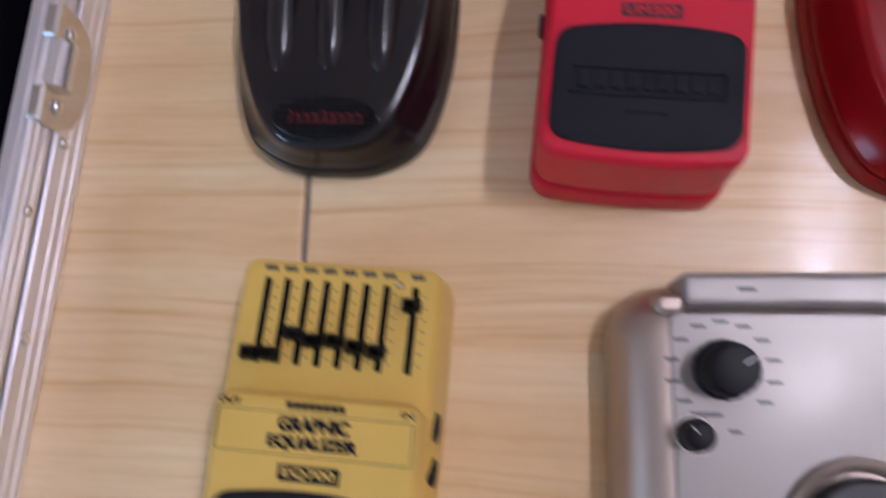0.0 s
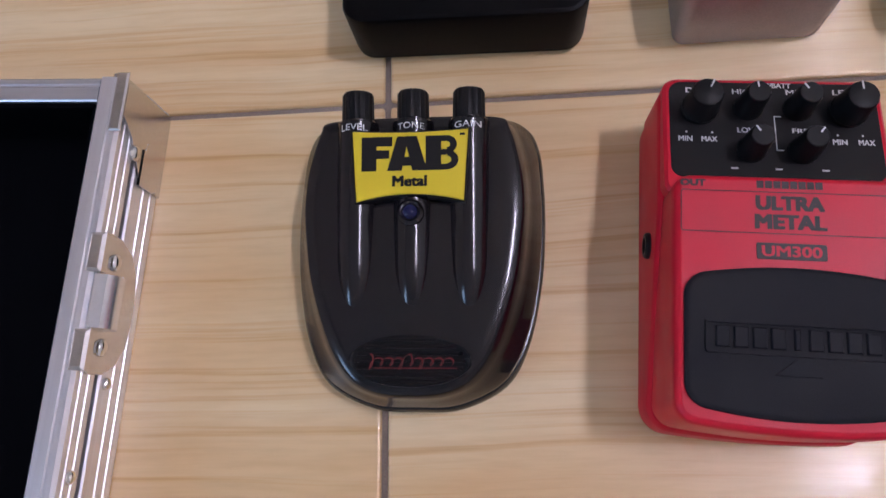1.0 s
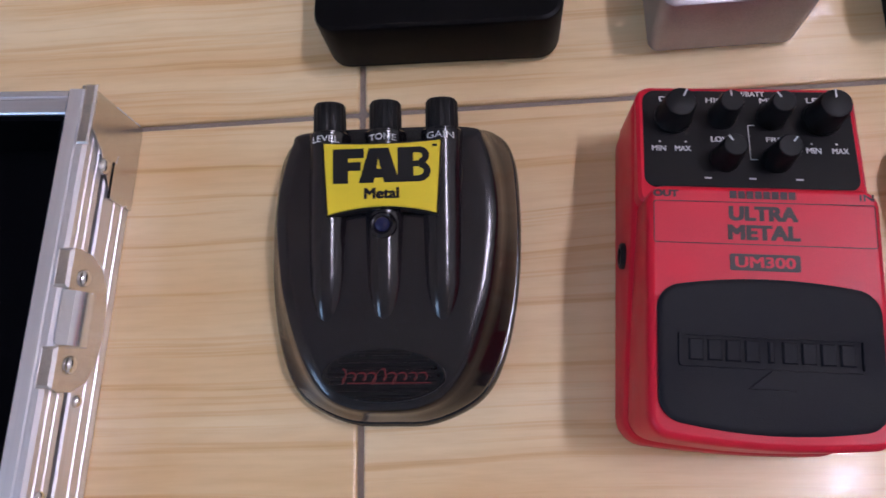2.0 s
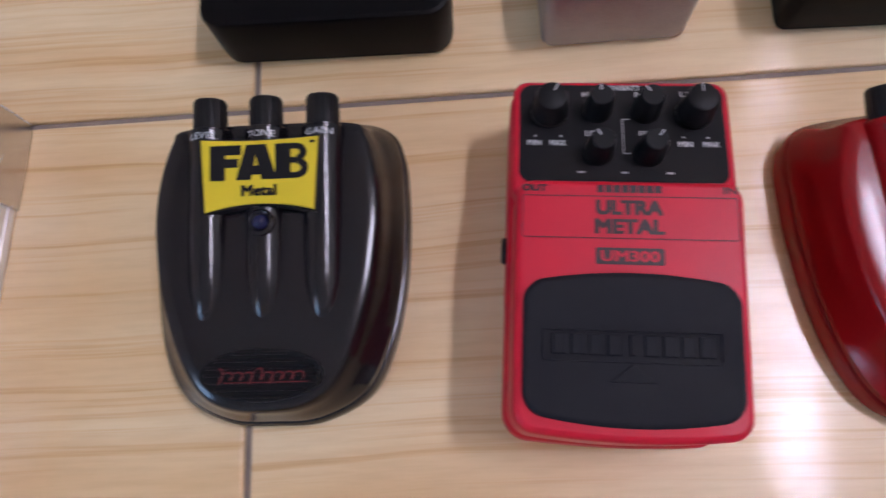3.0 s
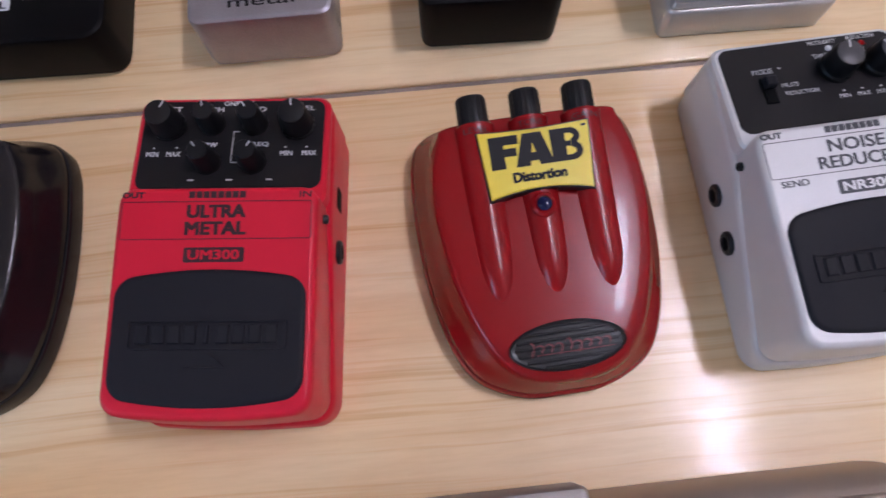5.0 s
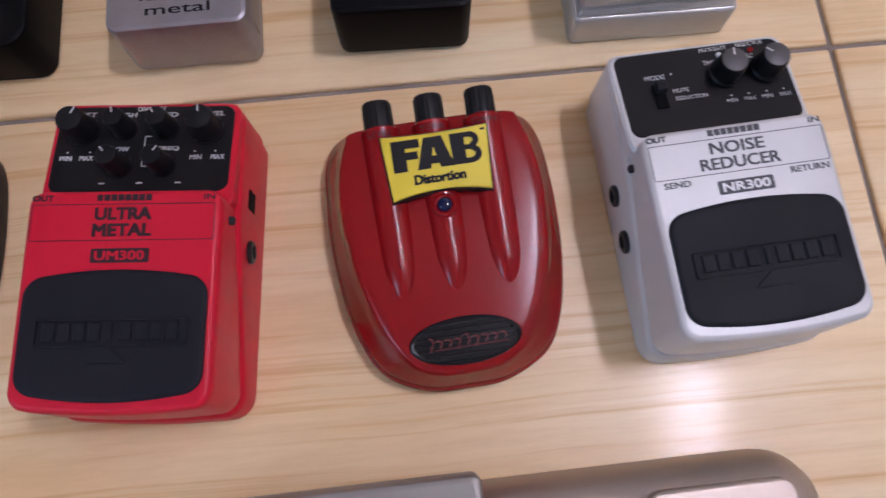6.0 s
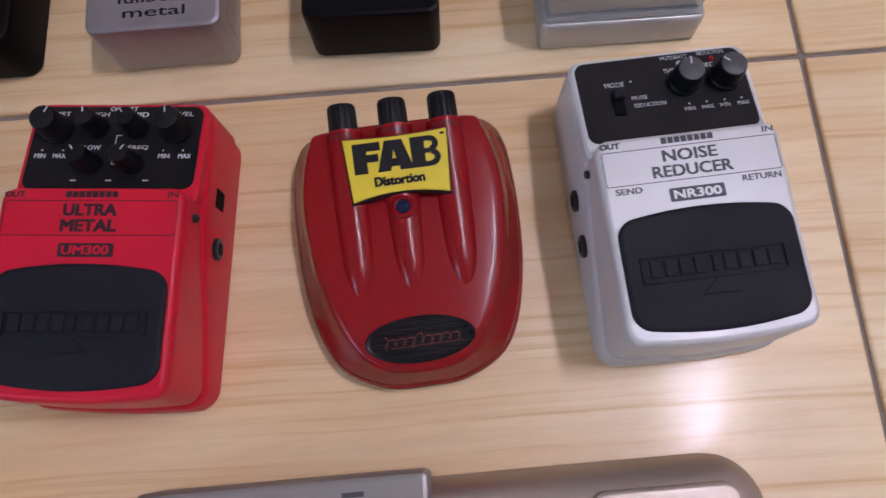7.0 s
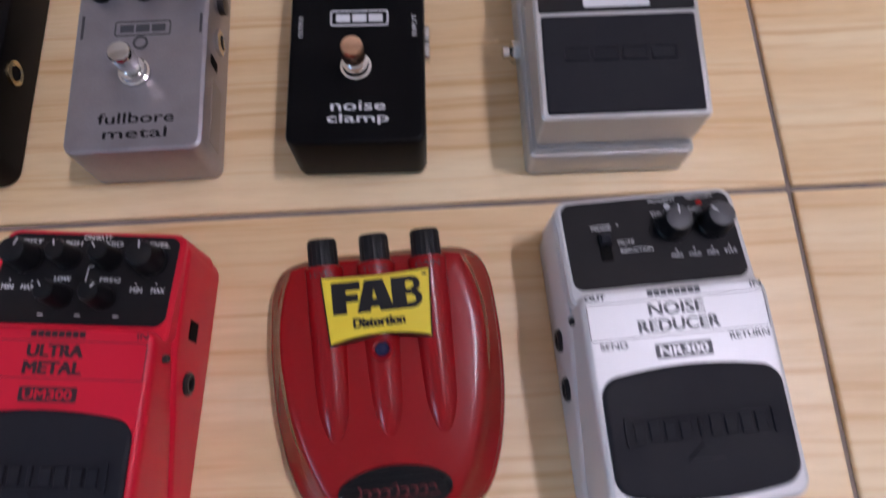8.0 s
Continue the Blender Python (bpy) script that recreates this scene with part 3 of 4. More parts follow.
def fluted_pedal(m, label, shell, word, word_w, ink):
    t = thing("fluted_pedal", m, label, "guitar pedal", "fluted pedals")
    o, wide = spline(TOP, 7), spline(FOOT, 7)
    part("base", solid(wide, [(0.0, 0.0012), (0.0012, 0.0), (0.0085, 0.0), (0.0098, 0.0008), (0.0102, 0.0022)]), shell, t)
    lip = inset(wide, 0.0014)
    rings = [[(x, y, 0.0100) for x, y in inset(wide, 0.0026)], [(x, y, 0.0112) for x, y in lip], [(x, y, 0.0135) for x, y in inset(wide, 0.0018)]]
    # hollow flank between the lip and the sharp shoulder
    for f, g in ((0.25, 0.45), (0.60, 0.74), (0.92, 0.95)):
        rings.append([(a * (1 - g) + x * g, b * (1 - g) + y * g, 0.0135 + (crown(x, y) - 0.0135) * f) for (a, b), (x, y) in zip(lip, o)])
    for dz, s in ((-0.0006, 0.995), (0.0, 0.972), (0.0004, 0.88), (0.0008, 0.7), (0.0010, 0.45), (0.0011, 0.15)):
        rings.append([(x * s, (y + 0.008) * s - 0.008, crown(x * s, (y + 0.008) * s - 0.008) + dz) for x, y in o])
    part("shell", loft(bmesh.new(), rings), shell, t)
    # three flutes that run forward from the knobs and sink into the crown
    r = 0.0074
    for fx, name in ((-0.0205, "LEVEL"), (0.0, "TONE"), (0.0205, "GAIN")):
        rings = []
        for k in range(19):
            y = 0.0405 - 0.082 * k / 18
            top = flute_top(y)
            q = r * (1.0 if y > -0.014 else max(0.45, 1 - (-0.014 - y) / 0.040))
            rings.append([(fx + q * math.cos(a), y, top - r + r * math.sin(a) * (1.0 if math.sin(a) > 0 else 0.9)) for a in (2 * math.pi * j / 22 for j in range(22))])
        fl = part("flute", loft(bmesh.new(), rings), shell, t)
        axis = Matrix.Translation((fx, 0.0400, flute_top(0.0400) - r)) @ pose(0, 0, 0, -90 + 12, 0, 0)
        part("collar", turned([(r * 1.02, -0.001), (r * 1.02, 0.0012), (r * 0.9, 0.0020)], 28, 0, axis), shell, fl)
        kn = part("knob", turned([(0.0058, 0.001), (0.0060, 0.002), (0.0058, 0.0117), (0.0050, 0.0129), (0.0020, 0.0131)], 40, 0.05, axis), M_KNOB, t, "black knurled knob")
        lettering(name, 0.0096, 0.0023, fx, 0.0374, 0.0003, ink, t, lambda x, y, fx=fx: flute_top(y) - r + math.sqrt(max(0.0, r * r - (x - fx) ** 2)))
    # name plate lying across the flutes
    plate = lambda x, y: flute_top(y) + 0.0006
    lo, hi, bow = 0.0098, 0.0350, 0.0026
    rows = [(-0.0207 + 0.0414 * k / 16) for k in range(17)]
    outline = [(x * 0.92, lo + bow * (1 - (x / 0.0207) ** 2)) for x in rows] + [(x, hi - 0.0008 * (1 - (x / 0.0207) ** 2)) for x in reversed(rows)]
    part("plate_back", slab(inset(outline, -0.0006), -0.0035, 0.0003, 0.0003, plate), M_BADGE, t)
    pl = part("name_plate", slab(outline, 0.0, 0.0009, 0.0003, plate), M_LABEL, t, "yellow name plate with black letters")
    heavy_fab(0.0345, 0.0122, 0.0, 0.0266, 0.0010, M_INK, pl, plate)
    lettering(word, word_w, 0.0037, 0.0, 0.0168, 0.0010, M_INK, pl, plate, bold=0.075)
    bars([(0.0187, 0.0330, 0.0018, 0.0008)], 0.0010, M_INK, pl, "print_mark", plate)
    # indicator lamp in its round seat
    zl = flute_top(0.0064) + 0.0002
    seat = part("lamp_seat", turned([(0.0050, zl - 0.006), (0.0048, zl), (0.0038, zl + 0.0010), (0.0032, zl + 0.0006)], 28, 0, Matrix.Translation((0, 0.0064, 0))), shell, t)
    part("lamp", turned([(0.0030, zl), (0.0029, zl + 0.0010), (0.0022, zl + 0.0020), (0.0010, zl + 0.0025)], 20, 0, Matrix.Translation((0, 0.0064, 0))), M_LED, seat, "dark blue unlit lamp")
    # oval badge with ribs
    B = lambda x, y: crown(x, y) + 0.0012
    ov = part("badge", solid(ellipse(0.0213, 0.0089, 40, 0, -0.0448), [(-0.0030, 0), (0.0006, 0), (0.0010, 0.0006), (0.0008, 0.0014)], B), M_BADGE, t, "black oval badge with fine ribs")
    bm = bmesh.new()
    for k in range(-3, 4):
        y = 0.0024 * k
        h = 0.0192 * math.sqrt(max(0.0, 1 - (y / 0.0083) ** 2))
        if h > 0.003:
            box(bm, -h, h, -0.0448 + y - 0.0006, -0.0448 + y + 0.0006, 0.0007, 0.0017, 0.0004, B)
    part("rib", bm, M_BADGE, ov)
    # script emblem: one looping ribbon with a tall first stroke and an underline
    bm = bmesh.new()
    for k in range(84):
        quad = []
        for j, side in ((k, -1), (k + 1, -1), (k + 1, 1), (k, 1)):
            u = j / 84
            a = 2 * math.pi * 8.5 * u
            tall = 0.0026 if u < 0.07 or 0.40 < u < 0.48 or 0.62 < u < 0.69 else 0.0013
            px = -0.0145 + 0.0295 * u + 0.0011 * math.sin(a) + 0.35 * tall * math.cos(a)
            quad.append((px + 0.00022 * side, -0.0452 + tall * math.cos(a) + 0.00022 * side))
        solid(quad, [(0.0014, 0), (0.0019, 0)], B, bm)
    box(bm, -0.0120, 0.0165, -0.0475, -0.0472, 0.0014, 0.0018, 0, B)
    part("emblem", bm, M_LOGORED, ov, "worn red emblem", 0)
    return t


# ---- die-cast boxes of the back row ----
def footswitch(t, x, y, z, cap=M_CHROME):
    s = part("footswitch", turned([(0.0068, z), (0.0068, z + 0.0018), (0.0060, z + 0.0022), (0.0056, z + 0.0048), (0.0040, z + 0.0052), (0.0040, z + 0.0085)], 30, 0, Matrix.Translation((x, y, 0))), M_CHROME, t, "chrome footswitch")
    part("button", turned([(0.0048, z + 0.0085), (0.0050, z + 0.0092), (0.0050, z + 0.0165), (0.0044, z + 0.0175), (0.0020, z + 0.0178)], 28, 0, Matrix.Translation((x, y, 0))), cap, s)


def diecast_box(m, label, mat, w, l, h, r=0.0050):
    t = thing("diecast_pedal", m, label, "guitar pedal", "die-cast pedals")
    o = rrect(w, l, r)
    part("enclosure", solid(o, [(0.0014, 0.0012), (0.0022, 0.0004), (0.0040, 0.0004), (0.0042, 0.0001), (h - 0.0022, -0.0002), (h - 0.0007, 0.0003), (h, 0.0016)]), mat, t)
    bm = bmesh.new()
    solid(inset(o, 0.001), [(0.0, 0.0006), (0.0014, 0)], None, bm)
    part("base_plate", bm, mat, t)
    return t


def emblem_plate(t, x, y, z, w, h, mat):
    bm = bmesh.new()
    frame_band(bm, rrect(w, h, 0.0016, x, y), 0.0007, z, z + 0.00015)
    for k in (-1, 0, 1):
        box(bm, x + k * w * 0.28 - w * 0.12, x + k * w * 0.28 + w * 0.12, y - h * 0.24, y + h * 0.24, z, z + 0.00015)
    part("maker_emblem", bm, mat, t, "", 0)


def grey_box():
    H = 0.0345
    t = diecast_box(pose(0.1484, 0.3738, 0, 0, 0, 0.0), "small silver-grey metal guitar pedal with chrome footswitch", M_MXRGREY, 0.0585, 0.1115, H)
    lettering("fullbore", 0.0325, 0.0052, 0.0008, -0.0400, H, M_INK, t, bold=0.025)
    lettering("metal", 0.0270, 0.0048, 0.0008, -0.0472, H, M_INK, t, bold=0.025)
    footswitch(t, -0.0010, -0.0185, H)
    emblem_plate(t, 0.0005, 0.0045, H, 0.0250, 0.0078, M_GREYINK)
    bm = bmesh.new()
    frame_band(bm, circle(0.0034, 20, 0.0, -0.0030), 0.0010, H, H + 0.0004)
    part("lamp_ring", bm, M_GREYINK, t)
    for x in (-0.0190, 0.0, 0.0190):
        control_knob(t, x, 0.0245, 0.0052, 0.0130, 20, lambda x, y: H)
    for x, y, w, h in ((-0.0262, 0.0060, 0.0012, 0.0120), (0.0262, 0.0060, 0.0012, 0.0100)):
        bars([(x, y, w, h)], H, M_GREYINK, t)
    m = Matrix.Translation((0.0292, 0.0050, 0.0200)) @ pose(0, 0, 0, 0, 90, 0)
    j = part("jack", turned([(0.0062, -0.001), (0.0062, 0.0018), (0.0040, 0.0024), (0.0038, 0.0012)], 6, 0, m), M_CHROME, t)
    part("hole", turned([(0.0032, 0.0008), (0.0032, 0.0016)], 18, 0, m), M_HOLE, j)
    bm = bmesh.new()
    box(bm, 0.0288, 0.0297, -0.0110, -0.0065, 0.0200, 0.0290)
    part("power_socket", bm, M_HOLE, t)
    bm = bmesh.new()
    box(bm, 0.0290, 0.0296, -0.0480, -0.0170, 0.0120, 0.0250)
    part("side_sticker", bm, M_CHAMPLT, t, "pale printed sticker")
    m = Matrix.Translation((0.0292, 0.0260, 0.0200)) @ pose(0, 0, 0, 0, 90, 0)
    part("side_socket", turned([(0.0050, -0.001), (0.0050, 0.0030), (0.0030, 0.0034)], 20, 0, m), M_BLACKP, t)


def black_box():
    H = 0.0345
    t = diecast_box(pose(0.2440, 0.3724, 0, 0, 0, -1.8), "small black metal guitar pedal with copper-tinted footswitch", M_MXRBLACK, 0.0595, 0.1115, H)
    lettering("noise", 0.0235, 0.0044, 0.0010, -0.0380, H, M_WHITEINK, t, bold=0.02)
    lettering("clamp", 0.0265, 0.0054, 0.0010, -0.0444, H, M_WHITEINK, t, bold=0.02)
    footswitch(t, 0.0, -0.0195, H, M_COPPER)
    emblem_plate(t, 0.0010, 0.0060, H, 0.0260, 0.0082, M_WHITEINK)
    for x, word in ((-0.0250, "OUTPUT"), (0.0255, "INPUT")):
        lettering(word, 0.0110, 0.0020, x, 0.0020, H, M_WHITEINK, t, turn=90)
    for y in (0.0060, -0.0030):
        m = Matrix.Translation((0.0297, y, 0.0200)) @ pose(0, 0, 0, 0, 90, 0)
        part("jack", turned([(0.0046, -0.001), (0.0046, 0.0022), (0.0028, 0.0026)], 18, 0, m), M_CHROME, t)
    m = Matrix.Translation((-0.0297, 0.0, 0.0200)) @ pose(0, 0, 0, 0, -90, 0)
    part("jack", turned([(0.0046, -0.001), (0.0046, 0.0016), (0.0028, 0.0020)], 18, 0, m), M_CHROME, t)


def wide_black_box():
    H = 0.0310
    t = diecast_box(pose(0.0366, 0.3817, 0, 0, 0, -1.4), "wide black metal guitar pedal with white printed title", M_MXRBLACK, 0.0970, 0.1240, H, 0.0090)
    lettering("EXTREME", 0.0560, 0.0120, -0.0040, -0.0365, H, M_WHITEINK, t, bold=0.05)
    part("title_box", slab(rrect(0.0200, 0.0052, 0.0008, 0.0000, -0.0445), H, H + 0.0002, 0.0001), M_WHITEINK, t)
    lettering("METAL", 0.0170, 0.0034, 0.0000, -0.0445, H + 0.0002, M_INK, t, bold=0.05)
    m = Matrix.Translation((0.0486, -0.0130, 0.0205)) @ pose(0, 0, 0, 0, 90, 0)
    j = part("jack", turned([(0.0058, -0.001), (0.0058, 0.0016), (0.0046, 0.0022), (0.0036, 0.0014)], 26, 0, m), M_GOLD, t, "brass ringed jack")
    part("hole", turned([(0.0034, 0.0010), (0.0034, 0.0018)], 18, 0, m), M_HOLE, j)
    part("screen_window", slab(rrect(0.0500, 0.0360, 0.0030, 0.0048, 0.0100), H, H + 0.0006, 0.0003), M_GLOSSBLACK, t)


def silver_pedal():
    t = thing("compact_pedal", pose(0.3552, 0.3770, 0, 0, 0, -0.8), "satin silver metal guitar pedal with a black rubber tread", "guitar pedal", "compact pedals")
    o = rrect(0.0735, 0.1290, 0.0035)
    bm = bmesh.new()
    solid(o, [(0.0, 0.0006), (0.0010, 0), (0.0175, 0.0), (0.0185, 0.0006), (0.0190, 0.0014)], None, bm)
    solid(inset(o, 0.0016), [(0.0188, 0.0), (0.0205, 0.0), (0.0222, 0.0012)], None, bm)
    part("body", bm, M_BSILVER, t)
    SL = tilt_between(-0.0620, 0.0480, 0.0050, 0.0530)
    o = rrect(0.0700, 0.0700, 0.0022, 0, -0.0265)
    rings = [[(x, y, 0.0222) for x, y in inset(o, 0.0016)], [(x, y, 0.0262) for x, y in inset(o, 0.0004)], [(x, y, SL(x, y) - 0.0010) for x, y in o], [(x, y, SL(x, y)) for x, y in inset(o, 0.0010)]]
    part("lid", loft(bmesh.new(), rings), M_BSILVER, t)
    tread = part("tread", slab(rrect(0.0645, 0.0440, 0.0012, 0, -0.0375), -0.0006, 0.0010, 0.0005, SL), M_RUBBER, t, "black rubber foot tread")
    bm = bmesh.new()
    for k in range(4):
        x = -0.0180 + 0.0120 * k
        frame_band(bm, rrect(0.0112, 0.0070, 0.0012, x, -0.0330), 0.0012, 0.0008, 0.0015, SL)
    part("emblem", bm, M_RUBBER, tread)
    part("title_strip", slab(rrect(0.0660, 0.0170, 0.0010, 0, -0.0050), -0.0004, 0.0004, 0.0002, SL), M_PANEL, t)
    part("title_mark", slab(rrect(0.0280, 0.0052, 0.0008, 0, -0.0090), 0.0003, 0.0006, 0.0001, SL), M_WHITEINK, t)
    o = rrect(0.0700, 0.0530, 0.0030, 0, 0.0370)
    part("control_block", solid(o, [(0.0222, 0.0006), (0.0300, 0.0), (0.0440, 0.0), (0.0460, 0.0012)]), M_BSILVER, t)
    part("control_panel", slab(rrect(0.0640, 0.0440, 0.0020, 0, 0.0380), 0.0455, 0.0464, 0.0003), M_PANEL, t)
    m = Matrix.Translation((-0.0367, -0.0060, 0.0120)) @ pose(0, 0, 0, 0, -90, 0)
    j = part("jack", turned([(0.0055, -0.001), (0.0055, 0.0030), (0.0040, 0.0044), (0.0030, 0.0050)], 6, 0, m), M_CHROME, t)
    part("thread", turned([(0.0030, 0.0040), (0.0030, 0.0075), (0.0022, 0.0080)], 16, 0, m), M_CHROME, j)


# ---- multi-effects unit ----
def effects_unit():
    t = thing("effects_unit", pose(0.2520, 0.0445, 0, 0, 0, 0.6), "champagne silver multi-effects unit with black rotary knobs", "effects unit")
    o = rrect(0.2570, 0.1620, 0.0200, 0, 0.0, 10, 8)
    part("body", solid(o, [(0.0, 0.003), (0.003, 0.0), (0.0120, 0.0), (0.0200, 0.0024), (0.0255, 0.0070), (0.0280, 0.0125), (0.0285, 0.0180)]), M_CHAMP, t)
    part("top_panel", slab(rrect(0.1120, 0.1380, 0.0030, -0.0530, 0.0020), 0.0280, 0.0296, 0.0006), M_CHAMPLT, t, "pale silver control panel")
    part("rear_rail", solid(rrect(0.1080, 0.0120, 0.0030, -0.0510, 0.0790), [(0.0100, 0.0), (0.0295, 0.0), (0.0310, 0.0010), (0.0315, 0.0024)]), M_CHAMPLT, t)
    bars([(-0.0250, 0.0785, 0.0080, 0.0018), (-0.0830, 0.0790, 0.0060, 0.0014)], 0.0315, M_GREYINK, t, "print_mark")
    part("rail_cap", solid(rrect(0.0120, 0.0090, 0.0040, -0.1085, 0.0740), [(0.0240, 0.0), (0.0290, 0.0006), (0.0310, 0.0026)]), M_CHAMP, t)
    Z = lambda x, y: 0.0296
    kx, ky = -0.0920, 0.0515
    control_knob(t, kx, ky, 0.0092, 0.0150, -60, Z, face=M_KNOB)
    spec = []
    for k in range(11):
        a = radians(-130 + 26 * k)
        spec.append((kx + 0.0172 * math.sin(a), ky + 0.0165 * math.cos(a), 0.0048, 0.0012))
    bars(spec, 0.0296, M_GREYINK, t, "scale_mark")
    bars([(kx - 0.006, ky - 0.0150, 0.0100, 0.0014), (kx + 0.0030, ky - 0.0205, 0.0040, 0.0012)], 0.0296, M_GREYINK, t, "print_mark")
    control_knob(t, kx - 0.0104, ky - 0.0218, 0.0052, 0.0100, 40, Z, face=M_KNOB)
    bm = bmesh.new()
    frame_band(bm, circle(0.0066, 28, kx - 0.0104, ky - 0.0218), 0.0010, 0.0296, 0.0302)
    part("knob_ring", bm, M_CHROME, t)
    ring = part("pedal_ring", turned([(0.0260, 0.0296), (0.0258, 0.0330), (0.0236, 0.0345), (0.0215, 0.0330), (0.0210, 0.0300)], 48, 0, Matrix.Translation((-0.0510, -0.0020, 0))), M_CHAMP, t)
    part("pedal_button", turned([(0.0200, 0.0300), (0.0200, 0.0360), (0.0185, 0.0372), (0.0100, 0.0376)], 40, 0, Matrix.Translation((-0.0510, -0.0020, 0))), M_BLACKP, ring)
    # expression pedal side
    part("pedal_bed", solid(rrect(0.0540, 0.1240, 0.0060, 0.0870, 0.0100), [(0.0150, 0), (0.0318, 0.0002), (0.0325, 0.0010), (0.0326, 0.0016)]), M_CHAMP, t)
    part("treadle", solid(rrect(0.0440, 0.0950, 0.0080, 0.0870, 0.0130), [(0.0310, 0.0), (0.0370, 0.0), (0.0390, 0.0012), (0.0396, 0.0032)]), M_CHAMP, t)


# ---- aluminium case ----
def rail(profile, y0, y1, m):
    """A straight extrusion of an outward/height profile along y."""
    bm = bmesh.new()
    loft(bm, [[(o, y, z) for o, z in profile] for y in (y0, y1)])
    bm.transform(m)
    return bm


def flight_case():
    t = thing("flight_case", pose(-0.0972, 0.3005, 0, 0, 0, -3.4) @ Matrix.Diagonal((1.0, 1.0, 0.82, 1.0)), "open shallow aluminium flight case with black lining", "flight case")
    L, Wd, H = 0.345, 0.400, 0.0430
    upper = [(-0.0100, 0.0275), (0.0, 0.0275), (0.0, 0.0312), (-0.0007, 0.0316), (-0.0007, 0.0322), (0.0, 0.0326), (0.0, 0.0368), (-0.0007, 0.0372), (-0.0007, 0.0378), (0.0, 0.0382), (0.0, 0.0412), (-0.0012, 0.0428), (-0.0030, 0.0430), (-0.0034, 0.0424), (-0.0042, 0.0424), (-0.0046, 0.0430), (-0.0098, 0.0430), (-0.0104, 0.0424)]
    lower = [(-0.0080, 0.0), (-0.0004, 0.0), (0.0004, 0.0010), (0.0004, 0.0060), (-0.0003, 0.0064), (-0.0003, 0.0072), (0.0004, 0.0076), (0.0004, 0.0130), (-0.0003, 0.0134), (-0.0003, 0.0142), (0.0004, 0.0146), (0.0004, 0.0232), (-0.0004, 0.0240), (-0.0080, 0.0240)]
    seam = [(-0.0080, 0.0236), (-0.0030, 0.0236), (-0.0030, 0.0280), (-0.0080, 0.0280)]
    sides = {"east": Matrix.Identity(4), "west": Matrix.Translation((-Wd, -L, 0)) @ pose(0, 0, 0, 0, 0, 180)}
    for m in sides.values():
        part("upper_rail", rail(upper, -L, 0, m), M_ALU, t, "bright aluminium rim rail")
        part("lower_rail", rail(lower, -L, 0, m), M_ALU, t)
        part("seam", rail(seam, -L + 0.002, -0.002, m), M_LINING, t)
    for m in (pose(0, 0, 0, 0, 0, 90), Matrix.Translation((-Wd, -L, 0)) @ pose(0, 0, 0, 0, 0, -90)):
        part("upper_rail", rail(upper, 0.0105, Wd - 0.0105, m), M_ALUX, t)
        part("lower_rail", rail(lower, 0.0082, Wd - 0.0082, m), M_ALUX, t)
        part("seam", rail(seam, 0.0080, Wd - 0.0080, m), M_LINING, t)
    bm = bmesh.new()
    box(bm, -Wd + 0.0085, -0.0085, -L + 0.0085, -0.0085, 0.0012, 0.0040)
    for x0, x1, y0, y1 in ((-0.0125, -0.0106, -L + 0.011, -0.011), (-Wd + 0.0106, -Wd + 0.0125, -L + 0.011, -0.011), (-Wd + 0.0126, -0.0126, -0.0125, -0.0106), (-Wd + 0.0126, -0.0126, -L + 0.0106, -L + 0.0125)):
        side = bmesh.new()
        box(side, x0, x1, y0, y1, 0.0041, 0.0410)
        part("lining_side", side, M_LINING, t)
    part("lining", bm, M_LINING, t, "black lining")
    # corner cap: wraps the back corner, waisted at the rim
    cap = bmesh.new()
    o = [(-0.030, 0.0016), (-0.004, 0.0016), (-0.0012, 0.0012), (0.0012, -0.0012), (0.0016, -0.004), (0.0016, -0.0385), (0.0006, -0.0385), (0.0006, -0.0044), (-0.0004, -0.0014), (-0.0014, 0.0), (-0.0040, 0.0006), (-0.030, 0.0006)]
    rings = []
    for z, cut in ((0.0008, 0.0), (0.0060, 0.0), (0.0200, 0.0), (0.0260, 0.0085), (0.0330, 0.0165), (0.0425, 0.0225)):
        rings.append([(x + (cut * 1.1 if x < -0.02 else 0), y + (cut if y < -0.02 else 0), z) for x, y in o])
    loft(cap, rings)
    # turned-over lip on the rim
    box(cap, -0.0034, 0.0016, -0.0230, 0.0016, 0.0424, 0.0442, 0.0007)
    c = part("corner_cap", cap, M_STEEL, t, "polished steel corner cap")

    def rivet(y, z, r, parent, x=0.0):
        m = Matrix.Translation((x, y, z)) @ pose(0, 0, 0, 0, 90, 0)
        rv = part("rivet", turned([(r, -0.0006), (r, 0.0006), (r * 0.85, 0.0015), (r * 0.55, 0.0021), (r * 0.2, 0.0023)], 20, 0, m), M_CHROME, parent)
        return rv
    rivet(-0.0275, 0.0290, 0.0034, c, 0.0014)
    # thin black strip: the dark shade along a raised rod, put in as colour
    bm = bmesh.new()
    box(bm, 0.0012, 0.0019, -0.0384, -0.0235, 0.0212, 0.0222)
    part("slot", bm, M_HOLE, c)
    # spring latch over the seam
    bm = bmesh.new()
    plate = [(y - 0.0885, z) for y, z in ((0.0250, 0.0400), (0.0262, 0.0360), (0.0255, 0.0260), (0.0215, 0.0165), (0.0150, 0.0110), (0.0050, 0.0085), (-0.0050, 0.0085), (-0.0150, 0.0110), (-0.0215, 0.0165), (-0.0255, 0.0260), (-0.0262, 0.0360), (-0.0250, 0.0400))]
    loft(bm, [[(x, y, z) for y, z in plate] for x in (0.0004, 0.0018)])
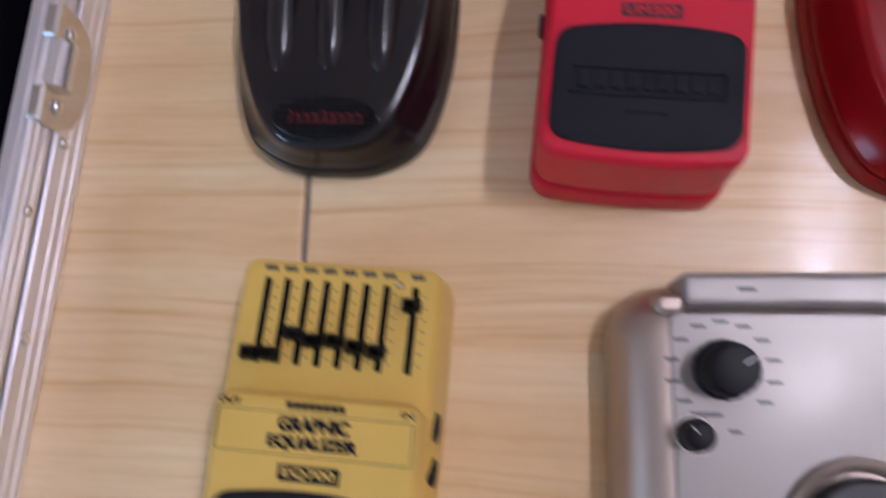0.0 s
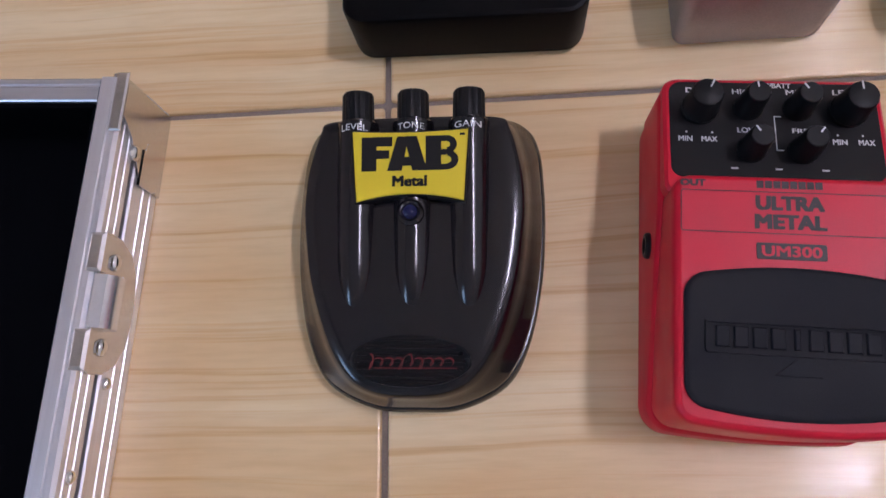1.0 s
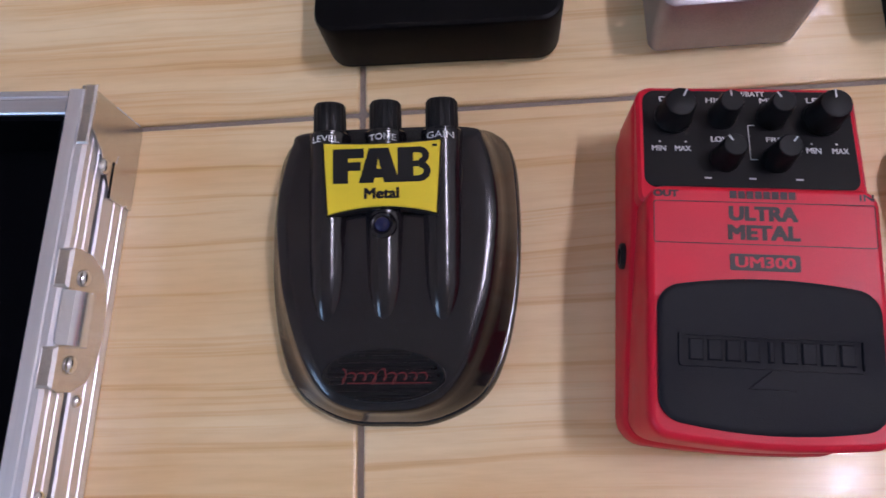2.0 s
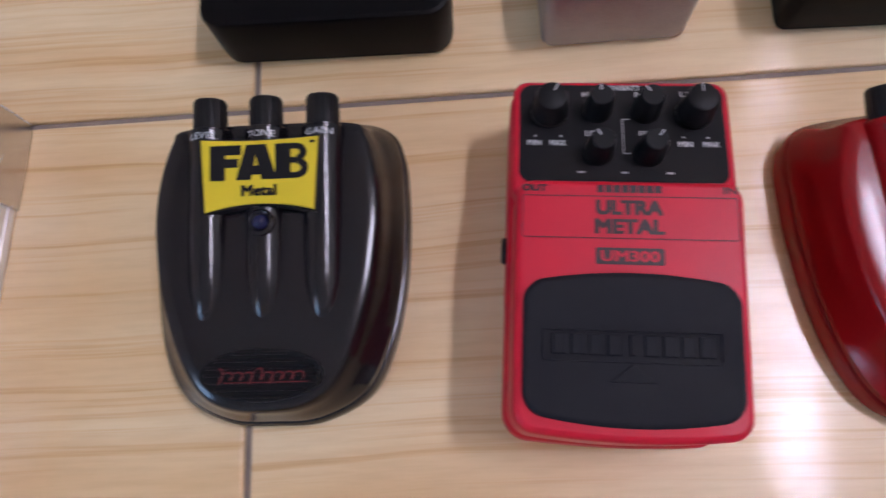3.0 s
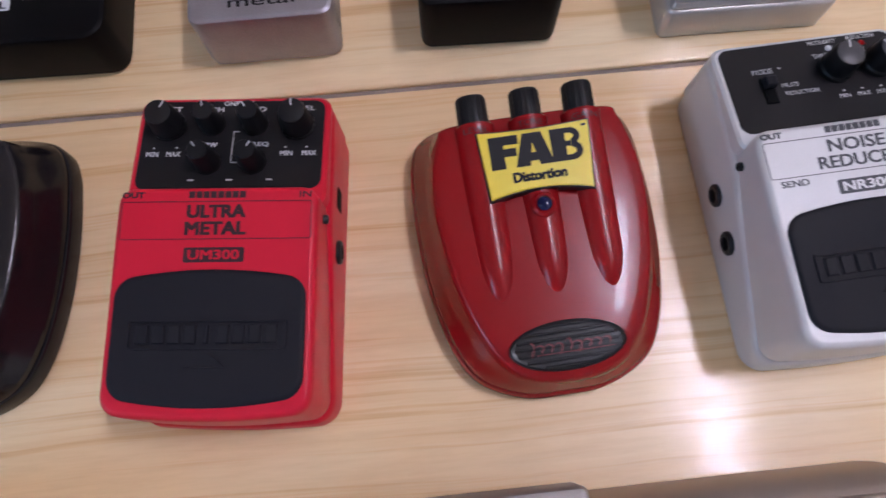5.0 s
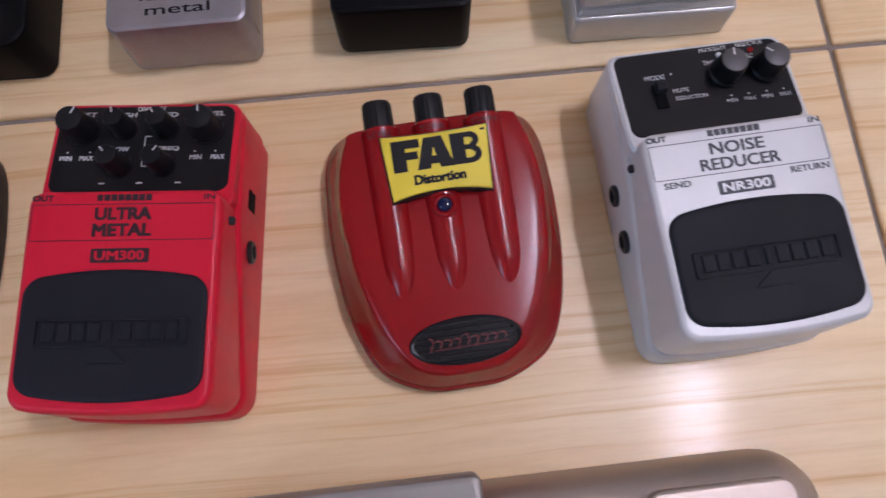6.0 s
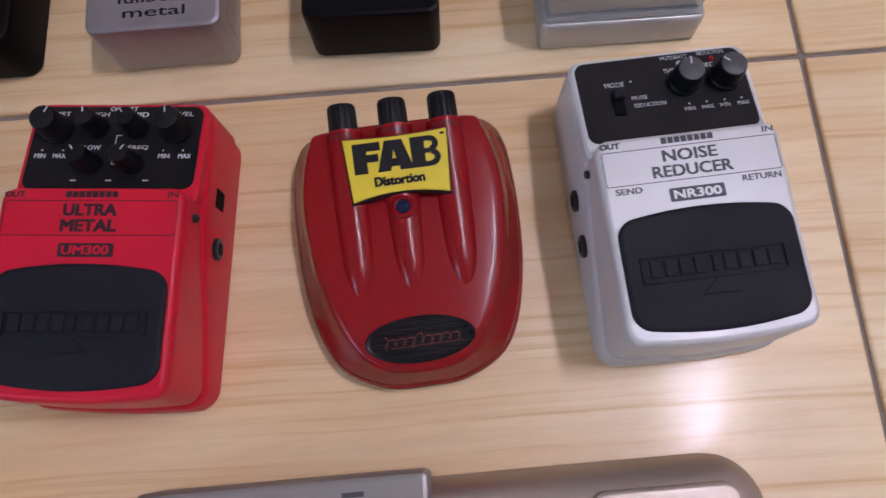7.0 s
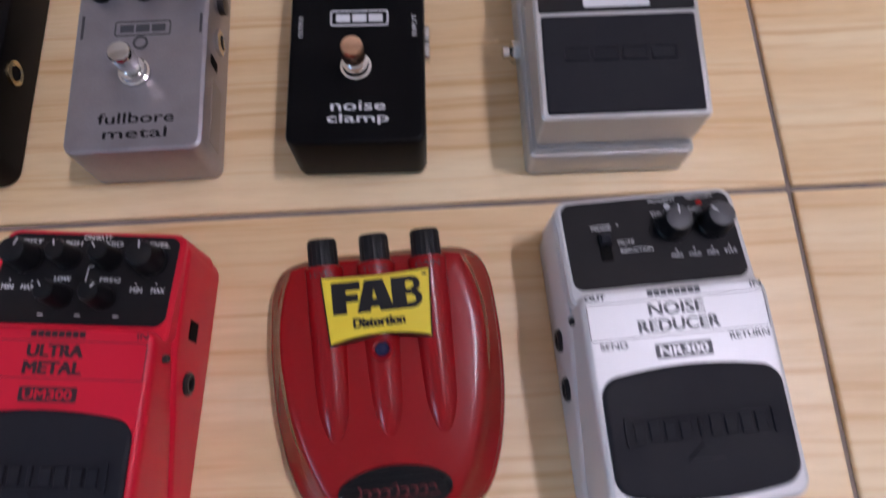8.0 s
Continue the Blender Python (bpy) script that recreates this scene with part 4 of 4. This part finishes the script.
    for a, b in ((-0.0885 + 0.0105, -0.0885 + 0.0252), (-0.0885 - 0.0252, -0.0885 - 0.0105)):
        box(bm, -0.0030, 0.0034, a, b, 0.0375, 0.0440, 0.0012)
    la = part("latch", bm, M_STEEL, t, "polished steel spring latch")
    bm = bmesh.new()
    loft(bm, [[(x, y, z) for x, z in ((0.0010, 0.0275), (0.0040, 0.0275), (0.0064, 0.0288), (0.0078, 0.0312), (0.0082, 0.0345), (0.0074, 0.0382), (0.0054, 0.0412), (0.0010, 0.0425))] for y in (-0.0885 - 0.0098, -0.0885 + 0.0098)])
    part("lever", bm, M_LEVER, la, "bright latch lever")
    rivet(-0.0885 + 0.0160, 0.0305, 0.0034, la, 0.0018)
    rivet(-0.0885 - 0.0160, 0.0305, 0.0034, la, 0.0018)
    rivet(-0.0885 - 0.0285, 0.0195, 0.0024, t, 0.0004)
    rivet(-0.1500, 0.0340, 0.0026, t, 0.0)
    rivet(-0.2000, 0.0195, 0.0026, t, 0.0004)


floor = room()
ceiling_light()
red_metal_pedal()
noise_pedal()
equaliser_pedal()
fluted_pedal(pose(0.0150, 0.2331, 0, 0, 0, -1.4), "glossy charcoal enamel guitar pedal with a yellow name plate", M_GLOSSBLACK, "Metal", 0.0124, M_WHITEINK)
fluted_pedal(pose(0.2518, 0.2222, 0, 0, 0, 3.2), "glossy dark red enamel guitar pedal with a yellow name plate", M_GLOSSRED, "Distortion", 0.0200, M_REDINK)
grey_box()
black_box()
wide_black_box()
silver_pedal()
effects_unit()
flight_case()

# ---- floor tiles, each a piece of the floor ----
PITCH, JOINT = 0.44, 0.0026
bm = bmesh.new()
e = (PITCH - JOINT) / 2
solid(rrect(2 * e, 2 * e, 0.0012, n=2, m=1), [(-0.0080, 0), (-0.0010, 0), (-0.0003, 0.0004), (0.0, 0.0012)], None, bm)
first = mesh_object("tile", bm, M_TILE, floor, "", 0)
tile_mesh = first.data
first.location = (PITCH * 0.5, 0.30 - PITCH * 0.5, 0)
for i in range(-4, 5):
    for j in range(-5, 4):
        if (i, j) == (0, -1):
            continue
        ob = new("tile", tile_mesh)
        ob.parent = floor
        ob.location = (PITCH * (i + 0.5), 0.30 + PITCH * (j + 0.5), 0)
